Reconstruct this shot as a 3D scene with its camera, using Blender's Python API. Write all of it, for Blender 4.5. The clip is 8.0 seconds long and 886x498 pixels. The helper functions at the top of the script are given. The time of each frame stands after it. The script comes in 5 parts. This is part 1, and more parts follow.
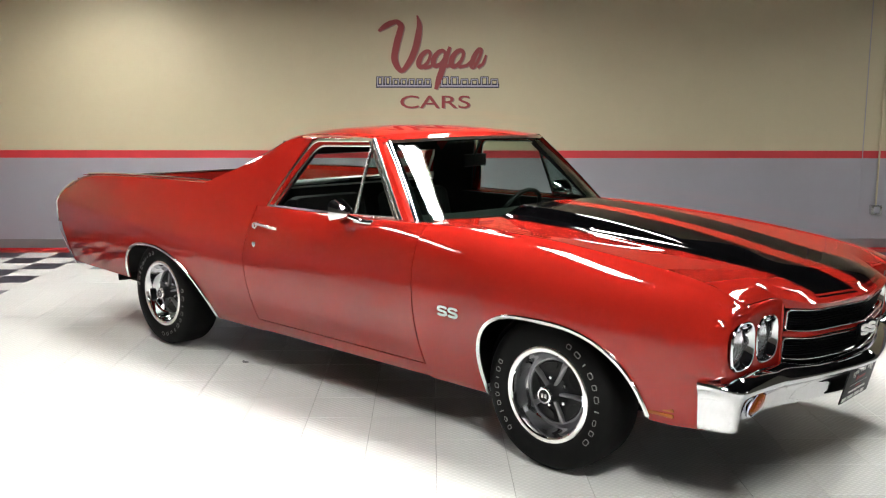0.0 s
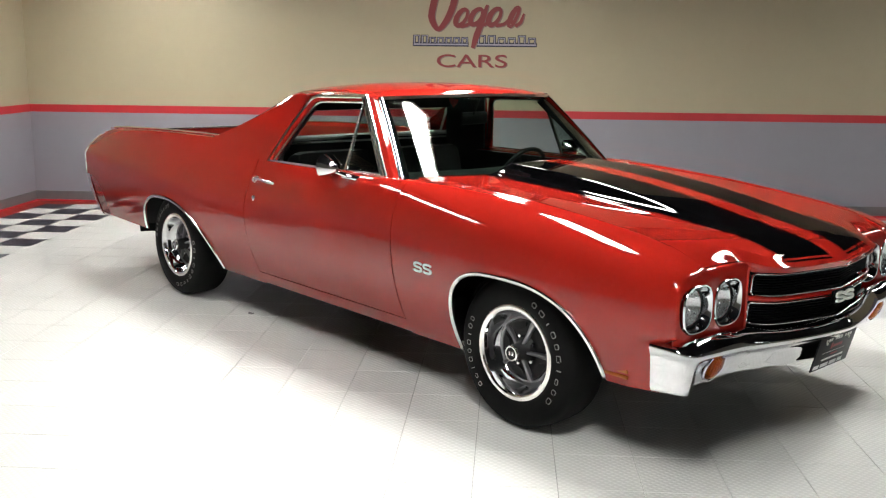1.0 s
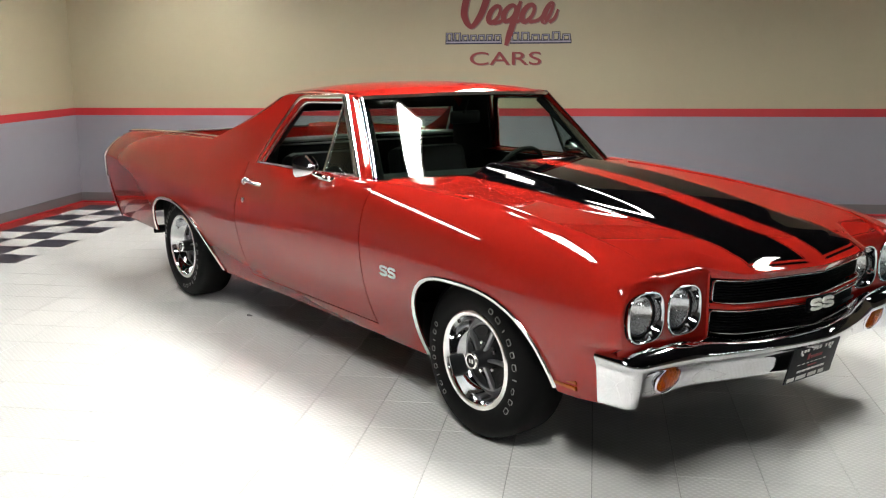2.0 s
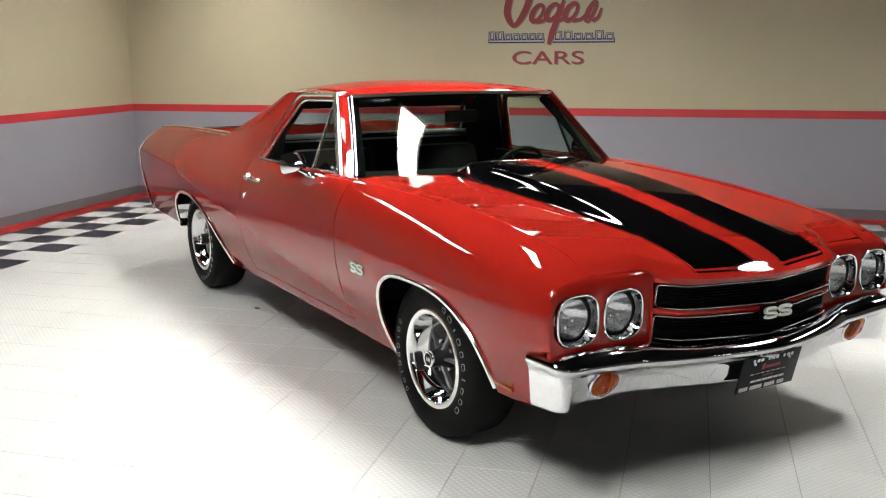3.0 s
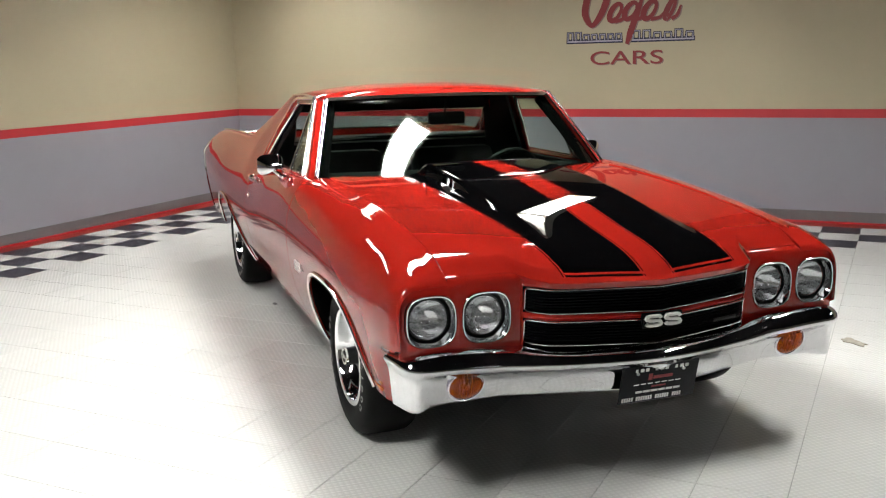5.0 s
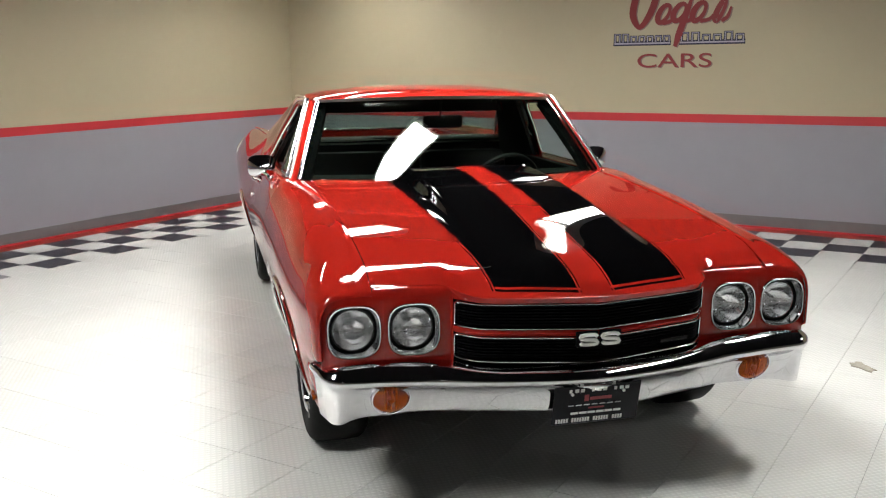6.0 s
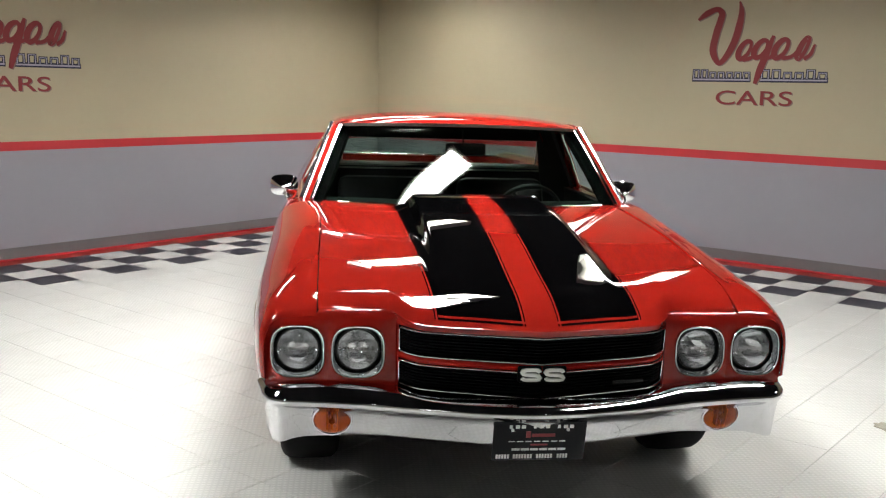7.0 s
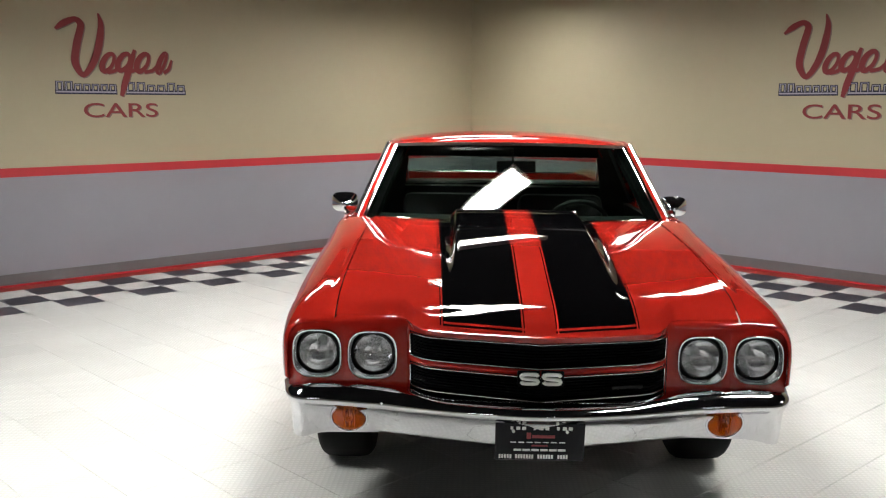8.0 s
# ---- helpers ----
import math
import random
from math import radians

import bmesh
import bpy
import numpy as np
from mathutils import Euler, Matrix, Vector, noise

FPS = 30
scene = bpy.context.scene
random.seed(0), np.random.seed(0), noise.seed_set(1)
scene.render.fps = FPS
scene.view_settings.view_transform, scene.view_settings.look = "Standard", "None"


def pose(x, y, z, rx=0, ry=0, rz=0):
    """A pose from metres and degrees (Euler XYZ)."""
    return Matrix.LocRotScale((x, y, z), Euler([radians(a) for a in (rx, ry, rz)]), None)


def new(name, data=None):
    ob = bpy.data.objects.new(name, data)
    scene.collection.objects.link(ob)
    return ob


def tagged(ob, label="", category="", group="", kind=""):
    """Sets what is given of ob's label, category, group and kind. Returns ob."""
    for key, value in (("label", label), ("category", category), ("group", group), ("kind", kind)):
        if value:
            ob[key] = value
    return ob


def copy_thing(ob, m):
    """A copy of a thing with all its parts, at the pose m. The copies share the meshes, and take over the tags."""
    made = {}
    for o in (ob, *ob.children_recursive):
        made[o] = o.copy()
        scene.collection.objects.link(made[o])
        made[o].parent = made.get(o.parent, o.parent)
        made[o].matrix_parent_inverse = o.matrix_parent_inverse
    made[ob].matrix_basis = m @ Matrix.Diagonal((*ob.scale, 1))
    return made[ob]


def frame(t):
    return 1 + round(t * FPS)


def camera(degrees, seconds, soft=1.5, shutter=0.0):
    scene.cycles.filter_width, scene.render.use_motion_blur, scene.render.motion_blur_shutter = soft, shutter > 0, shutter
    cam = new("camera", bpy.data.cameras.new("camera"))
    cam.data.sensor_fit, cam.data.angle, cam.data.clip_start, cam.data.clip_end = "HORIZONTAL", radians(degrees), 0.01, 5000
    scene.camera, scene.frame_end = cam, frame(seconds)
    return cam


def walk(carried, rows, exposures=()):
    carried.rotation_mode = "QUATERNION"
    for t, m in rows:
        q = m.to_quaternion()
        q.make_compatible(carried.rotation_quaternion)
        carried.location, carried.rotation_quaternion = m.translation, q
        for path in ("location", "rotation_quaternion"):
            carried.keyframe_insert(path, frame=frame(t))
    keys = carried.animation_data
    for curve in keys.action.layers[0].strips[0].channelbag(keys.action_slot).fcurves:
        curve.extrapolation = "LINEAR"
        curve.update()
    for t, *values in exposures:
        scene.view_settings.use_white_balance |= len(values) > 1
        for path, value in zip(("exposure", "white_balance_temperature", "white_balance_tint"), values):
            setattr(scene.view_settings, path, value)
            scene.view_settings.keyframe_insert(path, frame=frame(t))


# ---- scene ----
import functools

cam = camera(49.96, 8.0, soft=1.2)
# seconds, eye x y z, euler degrees
PATH = [
    (0.0, 3.7118, -3.8676, 1.5262, 80.839, -0.095, 43.054),
    (0.5, 3.8553, -3.7129, 1.5081, 79.514, -0.073, 44.921),
    (1.0, 4.0342, -3.5758, 1.5088, 78.533, -0.559, 47.850),
    (1.5, 4.1333, -3.3274, 1.5043, 78.377, -0.024, 50.477),
    (3.0, 4.5708, -2.6865, 1.5030, 78.410, 0.246, 58.555),
    (3.5, 4.6770, -2.4044, 1.4894, 78.277, -0.046, 62.372),
    (4.0, 4.8070, -2.1892, 1.4931, 78.639, -0.122, 65.817),
    (4.5, 4.9792, -1.9907, 1.4836, 79.014, 0.435, 67.760),
    (6.0, 5.1457, -1.2095, 1.4958, 78.769, 0.787, 75.520),
    (6.5, 5.2358, -0.9537, 1.5141, 79.996, -1.528, 79.740),
    (7.0, 5.2493, -0.6561, 1.4930, 80.430, -1.125, 83.467),
    (7.5, 5.3332, -0.4536, 1.5119, 80.497, -0.528, 86.998),
    (8.0, 5.4878, -0.2749, 1.5103, 81.422, -0.108, 90.967),
]
walk(cam, [(t, pose(x, y, z, rx, ry, rz)) for t, x, y, z, rx, ry, rz in PATH], [(0.0, 0.27), (0.5, 0.15), (1.0, 0.06), (1.5, 0.0), (3.5, -0.03), (6.5, -0.08), (8.0, -0.09)])

# ---- world: a closed showroom, only a trace of light comes from outside ----
world = bpy.data.worlds.new("world")
scene.world = world
world.use_nodes = True
world.node_tree.nodes["Background"].inputs[0].default_value = (0.05, 0.05, 0.055, 1)
world.node_tree.nodes["Background"].inputs[1].default_value = 0.3

# ---- plan ----
CORNER = Vector((-6.05, -0.126, 0.0))        # where the two painted walls meet
TURN = radians(43.9)                          # direction of the sign wall
ALONG = Vector((math.cos(TURN), math.sin(TURN), 0))      # along the sign wall, away from the corner
OUT = Vector((math.sin(TURN), -math.cos(TURN), 0))       # along the side wall, away from the corner
ROOM_W, ROOM_L, ROOM_H = 13.0, 12.5, 2.752
TILE = 0.305
ROOM = Matrix((( ALONG.x, OUT.x, 0, CORNER.x), (ALONG.y, OUT.y, 0, CORNER.y), (0, 0, 1, 0), (0, 0, 0, 1)))
# ROOM maps (a, b, z): a metres along the sign wall, b metres out from it. It is left-handed, meshes get their normals mended.
# place on the ceiling and brightness of the tubes
# the one at (9.8, 2.2) is added to brighten the sign wall's far end
FIXTURES = ((1.45, 1.40, 76), (2.85, 2.55, 34), (2.3, 4.75, 66), (4.785, 2.1, 43), (4.785, 4.75, 212), (4.785, 7.9, 126), (7.35, 4.55, 80), (9.8, 2.2, 48), (11.05, 7.9, 20), (7.92, 11.0, 22))


# ---- materials ----
def mat(name, color=(0.5, 0.5, 0.5), rough=0.5, metal=0.0, coat=0.0, coat_rough=0.03, spec=0.5):
    m = bpy.data.materials.new(name)
    m.use_nodes = True
    b = m.node_tree.nodes["Principled BSDF"]
    b.inputs["Base Color"].default_value = (*color, 1)
    b.inputs["Roughness"].default_value = rough
    b.inputs["Metallic"].default_value = metal
    b.inputs["Coat Weight"].default_value = coat
    b.inputs["Coat Roughness"].default_value = coat_rough
    b.inputs["Specular IOR Level"].default_value = spec
    return m


def nodes_of(m):
    t = m.node_tree
    return t.nodes, t.links, t.nodes["Principled BSDF"]


def vary(m, scale, amount, detail=4.0, coords="Object"):
    """Two scales of soft noise multiplied into the base colour."""
    n, l, b = nodes_of(m)
    base = tuple(b.inputs["Base Color"].default_value)
    tc = n.new("ShaderNodeTexCoord")
    a = n.new("ShaderNodeTexNoise")
    a.inputs["Scale"].default_value = scale
    a.inputs["Detail"].default_value = detail
    c = n.new("ShaderNodeTexNoise")
    c.inputs["Scale"].default_value = scale * 9.3
    c.inputs["Detail"].default_value = 3.0
    mix = n.new("ShaderNodeMath")
    mix.operation = "MULTIPLY_ADD"
    mix.inputs[1].default_value = 0.45
    ramp = n.new("ShaderNodeMapRange")
    ramp.inputs[1].default_value, ramp.inputs[2].default_value = 0.35, 1.1
    ramp.inputs[3].default_value, ramp.inputs[4].default_value = 1 - amount, 1 + amount
    vm = n.new("ShaderNodeVectorMath")
    vm.operation = "SCALE"
    vm.inputs[0].default_value = base[:3]
    l.new(tc.outputs[coords], a.inputs["Vector"])
    l.new(tc.outputs[coords], c.inputs["Vector"])
    l.new(c.outputs["Fac"], mix.inputs[0])
    l.new(a.outputs["Fac"], mix.inputs[2])
    l.new(mix.outputs[0], ramp.inputs[0])
    l.new(ramp.outputs[0], vm.inputs["Scale"])
    l.new(vm.outputs[0], b.inputs["Base Color"])
    return m


def bumpy(m, scale, strength, distance=0.002, coords="Object", detail=3.0):
    n, l, b = nodes_of(m)
    tc = n.new("ShaderNodeTexCoord")
    a = n.new("ShaderNodeTexNoise")
    a.inputs["Scale"].default_value = scale
    a.inputs["Detail"].default_value = detail
    bp = n.new("ShaderNodeBump")
    bp.inputs["Strength"].default_value = strength
    bp.inputs["Distance"].default_value = distance
    l.new(tc.outputs[coords], a.inputs["Vector"])
    l.new(a.outputs["Fac"], bp.inputs["Height"])
    l.new(bp.outputs[0], b.inputs["Normal"])
    return m


def glass_mat(name, tint, reflect):
    """Thin automotive glass: tinted see-through with a mirror sheen by the angle of view."""
    m = bpy.data.materials.new(name)
    m.use_nodes = True
    n, l = m.node_tree.nodes, m.node_tree.links
    n.clear()
    out = n.new("ShaderNodeOutputMaterial")
    mix = n.new("ShaderNodeMixShader")
    tr = n.new("ShaderNodeBsdfTransparent")
    tr.inputs[0].default_value = (*tint, 1)
    gl = n.new("ShaderNodeBsdfGlossy")
    gl.inputs["Roughness"].default_value = 0.01
    lw = n.new("ShaderNodeLayerWeight")
    lw.inputs["Blend"].default_value = 0.5
    pw = n.new("ShaderNodeMath")
    pw.operation = "POWER"
    pw.inputs[1].default_value = 5.0
    mr = n.new("ShaderNodeMapRange")
    mr.inputs[3].default_value, mr.inputs[4].default_value = reflect, 0.9
    l.new(lw.outputs["Facing"], pw.inputs[0])
    l.new(pw.outputs[0], mr.inputs[0])
    l.new(mr.outputs[0], mix.inputs[0])
    l.new(tr.outputs[0], mix.inputs[1])
    l.new(gl.outputs[0], mix.inputs[2])
    l.new(mix.outputs[0], out.inputs[0])
    return m


def fluted(m):
    """Pressed lamp glass: pale and half clear, with upright flutes and cross bars."""
    n, l, b = nodes_of(m)
    b.inputs["Alpha"].default_value = 0.24
    tc = n.new("ShaderNodeTexCoord")
    w1, w2 = n.new("ShaderNodeTexWave"), n.new("ShaderNodeTexWave")
    for w, d, sc in ((w1, "Y", 22.0), (w2, "Z", 9.0)):
        w.bands_direction = d
        w.inputs["Scale"].default_value = sc
        w.inputs["Distortion"].default_value = 0.6
        l.new(tc.outputs["Object"], w.inputs["Vector"])
    add = n.new("ShaderNodeMath")
    add.operation = "MULTIPLY_ADD"
    add.inputs[1].default_value = 1.6
    l.new(w2.outputs["Fac"], add.inputs[0])
    l.new(w1.outputs["Fac"], add.inputs[2])
    bp = n.new("ShaderNodeBump")
    bp.inputs["Strength"].default_value = 0.8
    bp.inputs["Distance"].default_value = 0.004
    l.new(add.outputs[0], bp.inputs["Height"])
    l.new(bp.outputs[0], b.inputs["Normal"])
    l.new(bp.outputs[0], b.inputs["Coat Normal"])
    return m


RED = vary(mat("red_car_paint", (0.255, 0.0110, 0.0070), 0.5, 0.0, 1.0, 0.012, 0.0), 3.0, 0.04)
BLACK_STRIPE = mat("gloss_black_paint", (0.0012, 0.0012, 0.0014), 0.5, 0.0, 1.0, 0.012, 0.0)
CHROME = mat("chrome", (0.82, 0.83, 0.85), 0.06, 1.0)
CHROME_SOFT = bumpy(vary(mat("bumper_chrome", (0.68, 0.68, 0.70), 0.055, 1.0), 5, 0.12), 6, 0.04, 0.003)
BRIGHT = mat("bright_trim", (0.92, 0.92, 0.90), 0.15, 1.0)
STEEL = mat("brushed_trim", (0.7, 0.7, 0.7), 0.25, 1.0)
RUBBER = bumpy(vary(mat("tyre_rubber", (0.004, 0.004, 0.004), 0.65, spec=0.12), 20, 0.25), 250, 0.15)
WHITE_RUBBER = mat("raised_white_lettering", (0.26, 0.26, 0.245), 0.6)
BLACK_TRIM = mat("black_trim", (0.006, 0.006, 0.006), 0.5, spec=0.25)
DARK = mat("dark_underbody", (0.006, 0.006, 0.006), 0.9, spec=0.1)
VINYL = bumpy(vary(mat("black_vinyl", (0.011, 0.0115, 0.0115), 0.5, spec=0.2), 15, 0.2), 300, 0.2)
GREY_WHEEL = vary(mat("wheel_grey_paint", (0.009, 0.009, 0.010), 0.4, spec=0.3), 30, 0.15)
SPOKE = mat("spoke_silver", (0.27, 0.27, 0.28), 0.38, 0.9)
AMBER = glass_mat("amber_lens", (0.59, 0.225, 0.010), 0.04)
BULB = mat("orange_bulb", (0.85, 0.50, 0.08), 0.3)
MARKER = mat("orange_marker", (0.30, 0.055, 0.004), 0.25)
LENS = mat("silvered_bowl", (0.93, 0.94, 0.96), 0.14, 1.0)
LENS_GLASS = fluted(mat("lamp_glass", (0.86, 0.87, 0.92), 0.10, 0.35, 1.0))
GRILLE_BLACK = mat("grille_black", (0.0022, 0.0022, 0.0026), 0.6, spec=0.03)
GLASS = glass_mat("windscreen_glass", (0.74, 0.81, 0.77), 0.04)
CREAM = bumpy(vary(mat("cream_wall_paint", (0.43, 0.374, 0.254), 0.6), 0.8, 0.03), 120, 0.12)
GREY_WALL = bumpy(vary(mat("grey_wall_paint", (0.275, 0.265, 0.30), 0.55), 0.8, 0.04), 120, 0.12)
RED_WALL = bumpy(mat("red_stripe_paint", (0.46, 0.022, 0.03), 0.5), 120, 0.12)
SLAB = vary(mat("grey_joint", (0.36, 0.36, 0.34), 0.7), 3, 0.1)
BASEBOARD = vary(mat("dark_rubber_baseboard", (0.15, 0.142, 0.145), 0.5), 3, 0.1)
PLAIN_WALL = bumpy(vary(mat("brown_grey_wall_paint", (0.15, 0.135, 0.115), 0.6), 0.8, 0.05), 120, 0.12)
CEILING = bumpy(vary(mat("black_ceiling", (0.007, 0.0065, 0.0075), 0.85, spec=0.1), 1.0, 0.05), 80, 0.2)
TILE_WHITE = mat("white_floor_tile", (0.89, 0.89, 0.86), 0.24)
TILE_BLACK = mat("black_floor_tile", (0.02, 0.02, 0.035), 0.3)
TILE_RED = mat("red_floor_tile", (0.42, 0.02, 0.015), 0.35)
SIGN_RED = bumpy(vary(mat("sign_red", (0.215, 0.016, 0.021), 0.5), 6, 0.08), 120, 0.1)
SIGN_BLUE = mat("sign_blue", (0.010, 0.010, 0.040), 0.5)
SIGN_WHITE = mat("sign_white", (0.7, 0.68, 0.62), 0.5)
SIGN_PALE = mat("sign_pale_blue", (0.36, 0.34, 0.44), 0.5)
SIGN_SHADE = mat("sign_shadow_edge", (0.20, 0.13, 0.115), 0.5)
DASH = bumpy(vary(mat("dark_dash_vinyl", (0.010, 0.011, 0.0105), 0.8, spec=0.10), 15, 0.2), 300, 0.2)
LINING = bumpy(vary(mat("black_cloth_lining", (0.005, 0.005, 0.005), 0.9, spec=0.04), 20, 0.2), 400, 0.2)
# pale base colour carries the brightness this trim would reflect from the windows
SATIN = mat("pale_anodised_trim", (0.62, 0.62, 0.60), 0.35, 0.35)
EMBLEM_WHITE = mat("emblem_white", (0.75, 0.75, 0.72), 0.35)
PLATE_BLACK = mat("plate_black", (0.006, 0.006, 0.008), 0.4, spec=0.15)
SMUDGE = vary(mat("brown_dirt", (0.36, 0.33, 0.27), 0.8), 40, 0.4)


def tread(m, size=0.021, strength=0.42, stain=0.05):
    """Small raised diamonds of a moulded floor tile, with a little uneven grime and groove shade in the colour."""
    n, l, b = nodes_of(m)
    base = tuple(b.inputs["Base Color"].default_value)
    tc = n.new("ShaderNodeTexCoord")
    mp = n.new("ShaderNodeMapping")
    mp.inputs["Rotation"].default_value = (0, 0, radians(1))
    mp.inputs["Scale"].default_value = (1 / size, 1 / size, 1)
    ck = n.new("ShaderNodeTexChecker")
    ck.inputs["Scale"].default_value = 1.0
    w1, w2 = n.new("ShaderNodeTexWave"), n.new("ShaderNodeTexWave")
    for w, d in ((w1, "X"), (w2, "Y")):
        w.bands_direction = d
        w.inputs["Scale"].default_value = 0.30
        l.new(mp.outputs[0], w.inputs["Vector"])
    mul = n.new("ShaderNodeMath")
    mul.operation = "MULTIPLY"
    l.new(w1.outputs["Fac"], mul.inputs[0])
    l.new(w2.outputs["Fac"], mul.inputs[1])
    bp = n.new("ShaderNodeBump")
    bp.inputs["Strength"].default_value = strength
    bp.inputs["Distance"].default_value = 0.002
    geo = n.new("ShaderNodeNewGeometry")
    ns = n.new("ShaderNodeTexNoise")
    ns.inputs["Scale"].default_value = 1.1
    ns.inputs["Detail"].default_value = 7.0
    rg = n.new("ShaderNodeMapRange")
    rg.inputs[1].default_value, rg.inputs[2].default_value = 0.35, 0.75
    rg.inputs[3].default_value, rg.inputs[4].default_value = 1.0, 1.0 - 2 * stain
    oi = n.new("ShaderNodeObjectInfo")
    r2 = n.new("ShaderNodeMapRange")
    r2.inputs[3].default_value, r2.inputs[4].default_value = 1.0 - stain, 1.0
    mm = n.new("ShaderNodeMath")
    mm.operation = "MULTIPLY"
    vm = n.new("ShaderNodeVectorMath")
    vm.operation = "SCALE"
    vm.inputs[0].default_value = base[:3]
    l.new(geo.outputs["Position"], ns.inputs["Vector"])
    l.new(geo.outputs["Position"], mp.inputs["Vector"])
    l.new(ns.outputs["Fac"], rg.inputs[0])
    l.new(oi.outputs["Random"], r2.inputs[0])
    l.new(rg.outputs[0], mm.inputs[0])
    l.new(r2.outputs[0], mm.inputs[1])
    # groove shade put into the colour: the base darkens between the diamonds
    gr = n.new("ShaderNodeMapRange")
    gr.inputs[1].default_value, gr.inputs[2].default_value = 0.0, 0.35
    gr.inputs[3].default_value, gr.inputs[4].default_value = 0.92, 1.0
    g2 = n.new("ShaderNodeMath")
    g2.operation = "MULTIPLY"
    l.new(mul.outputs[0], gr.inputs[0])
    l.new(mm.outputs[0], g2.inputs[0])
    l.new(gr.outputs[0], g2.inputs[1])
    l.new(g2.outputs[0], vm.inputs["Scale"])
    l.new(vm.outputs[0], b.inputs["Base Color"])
    l.new(mul.outputs[0], bp.inputs["Height"])
    l.new(bp.outputs[0], b.inputs["Normal"])
    return m


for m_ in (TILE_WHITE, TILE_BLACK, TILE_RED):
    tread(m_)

# ---- mesh helpers ----
def curve(xs, ys):
    """Smooth function through knots: monotone pieces, no overshoot."""
    xs, ys = np.array(xs, float), np.array(ys, float)
    h, d = np.diff(xs), np.diff(ys) / np.diff(xs)
    m = np.zeros(len(xs))
    m[0], m[-1] = d[0], d[-1]
    for i in range(1, len(xs) - 1):
        m[i] = 0 if d[i - 1] * d[i] <= 0 else 2 * d[i - 1] * d[i] / (d[i - 1] + d[i])

    def f(x):
        x = min(max(x, xs[0]), xs[-1])
        i = min(int(np.searchsorted(xs, x, "right")) - 1, len(xs) - 2)
        i = max(i, 0)
        t = (x - xs[i]) / h[i]
        return float((2 * t**3 - 3 * t**2 + 1) * ys[i] + (t**3 - 2 * t**2 + t) * h[i] * m[i]
                     + (-2 * t**3 + 3 * t**2) * ys[i + 1] + (t**3 - t**2) * h[i] * m[i + 1])
    return f


def eased(f, lo, hi, w):
    """The same function with its bends spread over w either side, less near its ends."""
    def g(x):
        k = max(0.0, min(w, x - lo, hi - x))
        return f(x) if k < 1e-4 else sum(f(x + k * j / 4) * (5 - abs(j)) for j in range(-4, 5)) / 25
    return functools.lru_cache(maxsize=None)(g)


def grid(bm, fn, nu, nv, close_u=False):
    """A sheet of nu x nv quads; fn(u, v) with u, v in 0..1 gives its points."""
    rows = [[bm.verts.new(fn(i / nu, j / nv)) for j in range(nv + 1)] for i in range(nu if close_u else nu + 1)]
    for i in range(nu):
        a, b = rows[i], rows[(i + 1) % len(rows)]
        for j in range(nv):
            bm.faces.new((a[j], b[j], b[j + 1], a[j + 1]))
    return rows


def sweep(bm, path, shape, closed=False, up=(0, 0, 1), cap=True):
    """Carries a flat cross-section (list of side, up offsets) along a path."""
    pts = [Vector(p) for p in path]
    n, rings = len(pts), []
    for i, p in enumerate(pts):
        a = pts[(i - 1) % n] if (closed or i > 0) else p
        b = pts[(i + 1) % n] if (closed or i < n - 1) else p
        t = (b - a).normalized()
        side = t.cross(Vector(up))
        side = side.normalized() if side.length > 1e-6 else Vector((1, 0, 0))
        top = side.cross(t)
        rings.append([bm.verts.new(p + side * s + top * h) for s, h in shape])
    k = len(shape)
    for i in range(n if closed else n - 1):
        a, b = rings[i], rings[(i + 1) % n]
        for j in range(k):
            bm.faces.new((a[j], b[j], b[(j + 1) % k], a[(j + 1) % k]))
    if cap and not closed:
        bm.faces.new(rings[0])
        bm.faces.new(rings[-1])


def ring(r, n=8, flat=1.0):
    return [(r * math.cos(2 * math.pi * k / n), r * flat * math.sin(2 * math.pi * k / n)) for k in range(n)]


def lathe(bm, profile, n=48, m=None, cap=False):
    """Turns (radius, depth) points round the y axis."""
    m = m or Matrix()
    rows = []
    for k in range(n):
        a = 2 * math.pi * k / n
        rows.append([bm.verts.new(m @ Vector((r * math.cos(a), d, r * math.sin(a)))) for r, d in profile])
    for k in range(n):
        a, b = rows[k], rows[(k + 1) % n]
        for j in range(len(profile) - 1):
            bm.faces.new((a[j], b[j], b[j + 1], a[j + 1]))
    if cap:
        bm.faces.new([r[-1] for r in rows])


def block(bm, x0, x1, y0, y1, z0, z1, m=None, bevel=0.0):
    made = bmesh.ops.create_cube(bm, size=1)["verts"]
    for v in made:
        v.co = Vector((x0 + (v.co.x + 0.5) * (x1 - x0), y0 + (v.co.y + 0.5) * (y1 - y0), z0 + (v.co.z + 0.5) * (z1 - z0)))
    if bevel:
        edges = list({e for v in made for e in v.link_edges})
        res = bmesh.ops.bevel(bm, geom=edges, offset=bevel, segments=2, affect="EDGES", profile=0.5)
        made = list({v for f in res["faces"] for v in f.verts} | {v for v in made if v.is_valid})
    if m:
        for v in made:
            v.co = m @ v.co


def mesh_of(name, bm, material, smooth=True, angle=35, mend=True):
    if mend:
        bmesh.ops.recalc_face_normals(bm, faces=bm.faces)
    me = bpy.data.meshes.new(name)
    bm.to_mesh(me)
    bm.free()
    for f in me.polygons:
        f.use_smooth = smooth
    if smooth:
        me.set_sharp_from_angle(angle=radians(angle))
    for mt in (material if isinstance(material, (list, tuple)) else [material]):
        me.materials.append(mt)
    return me


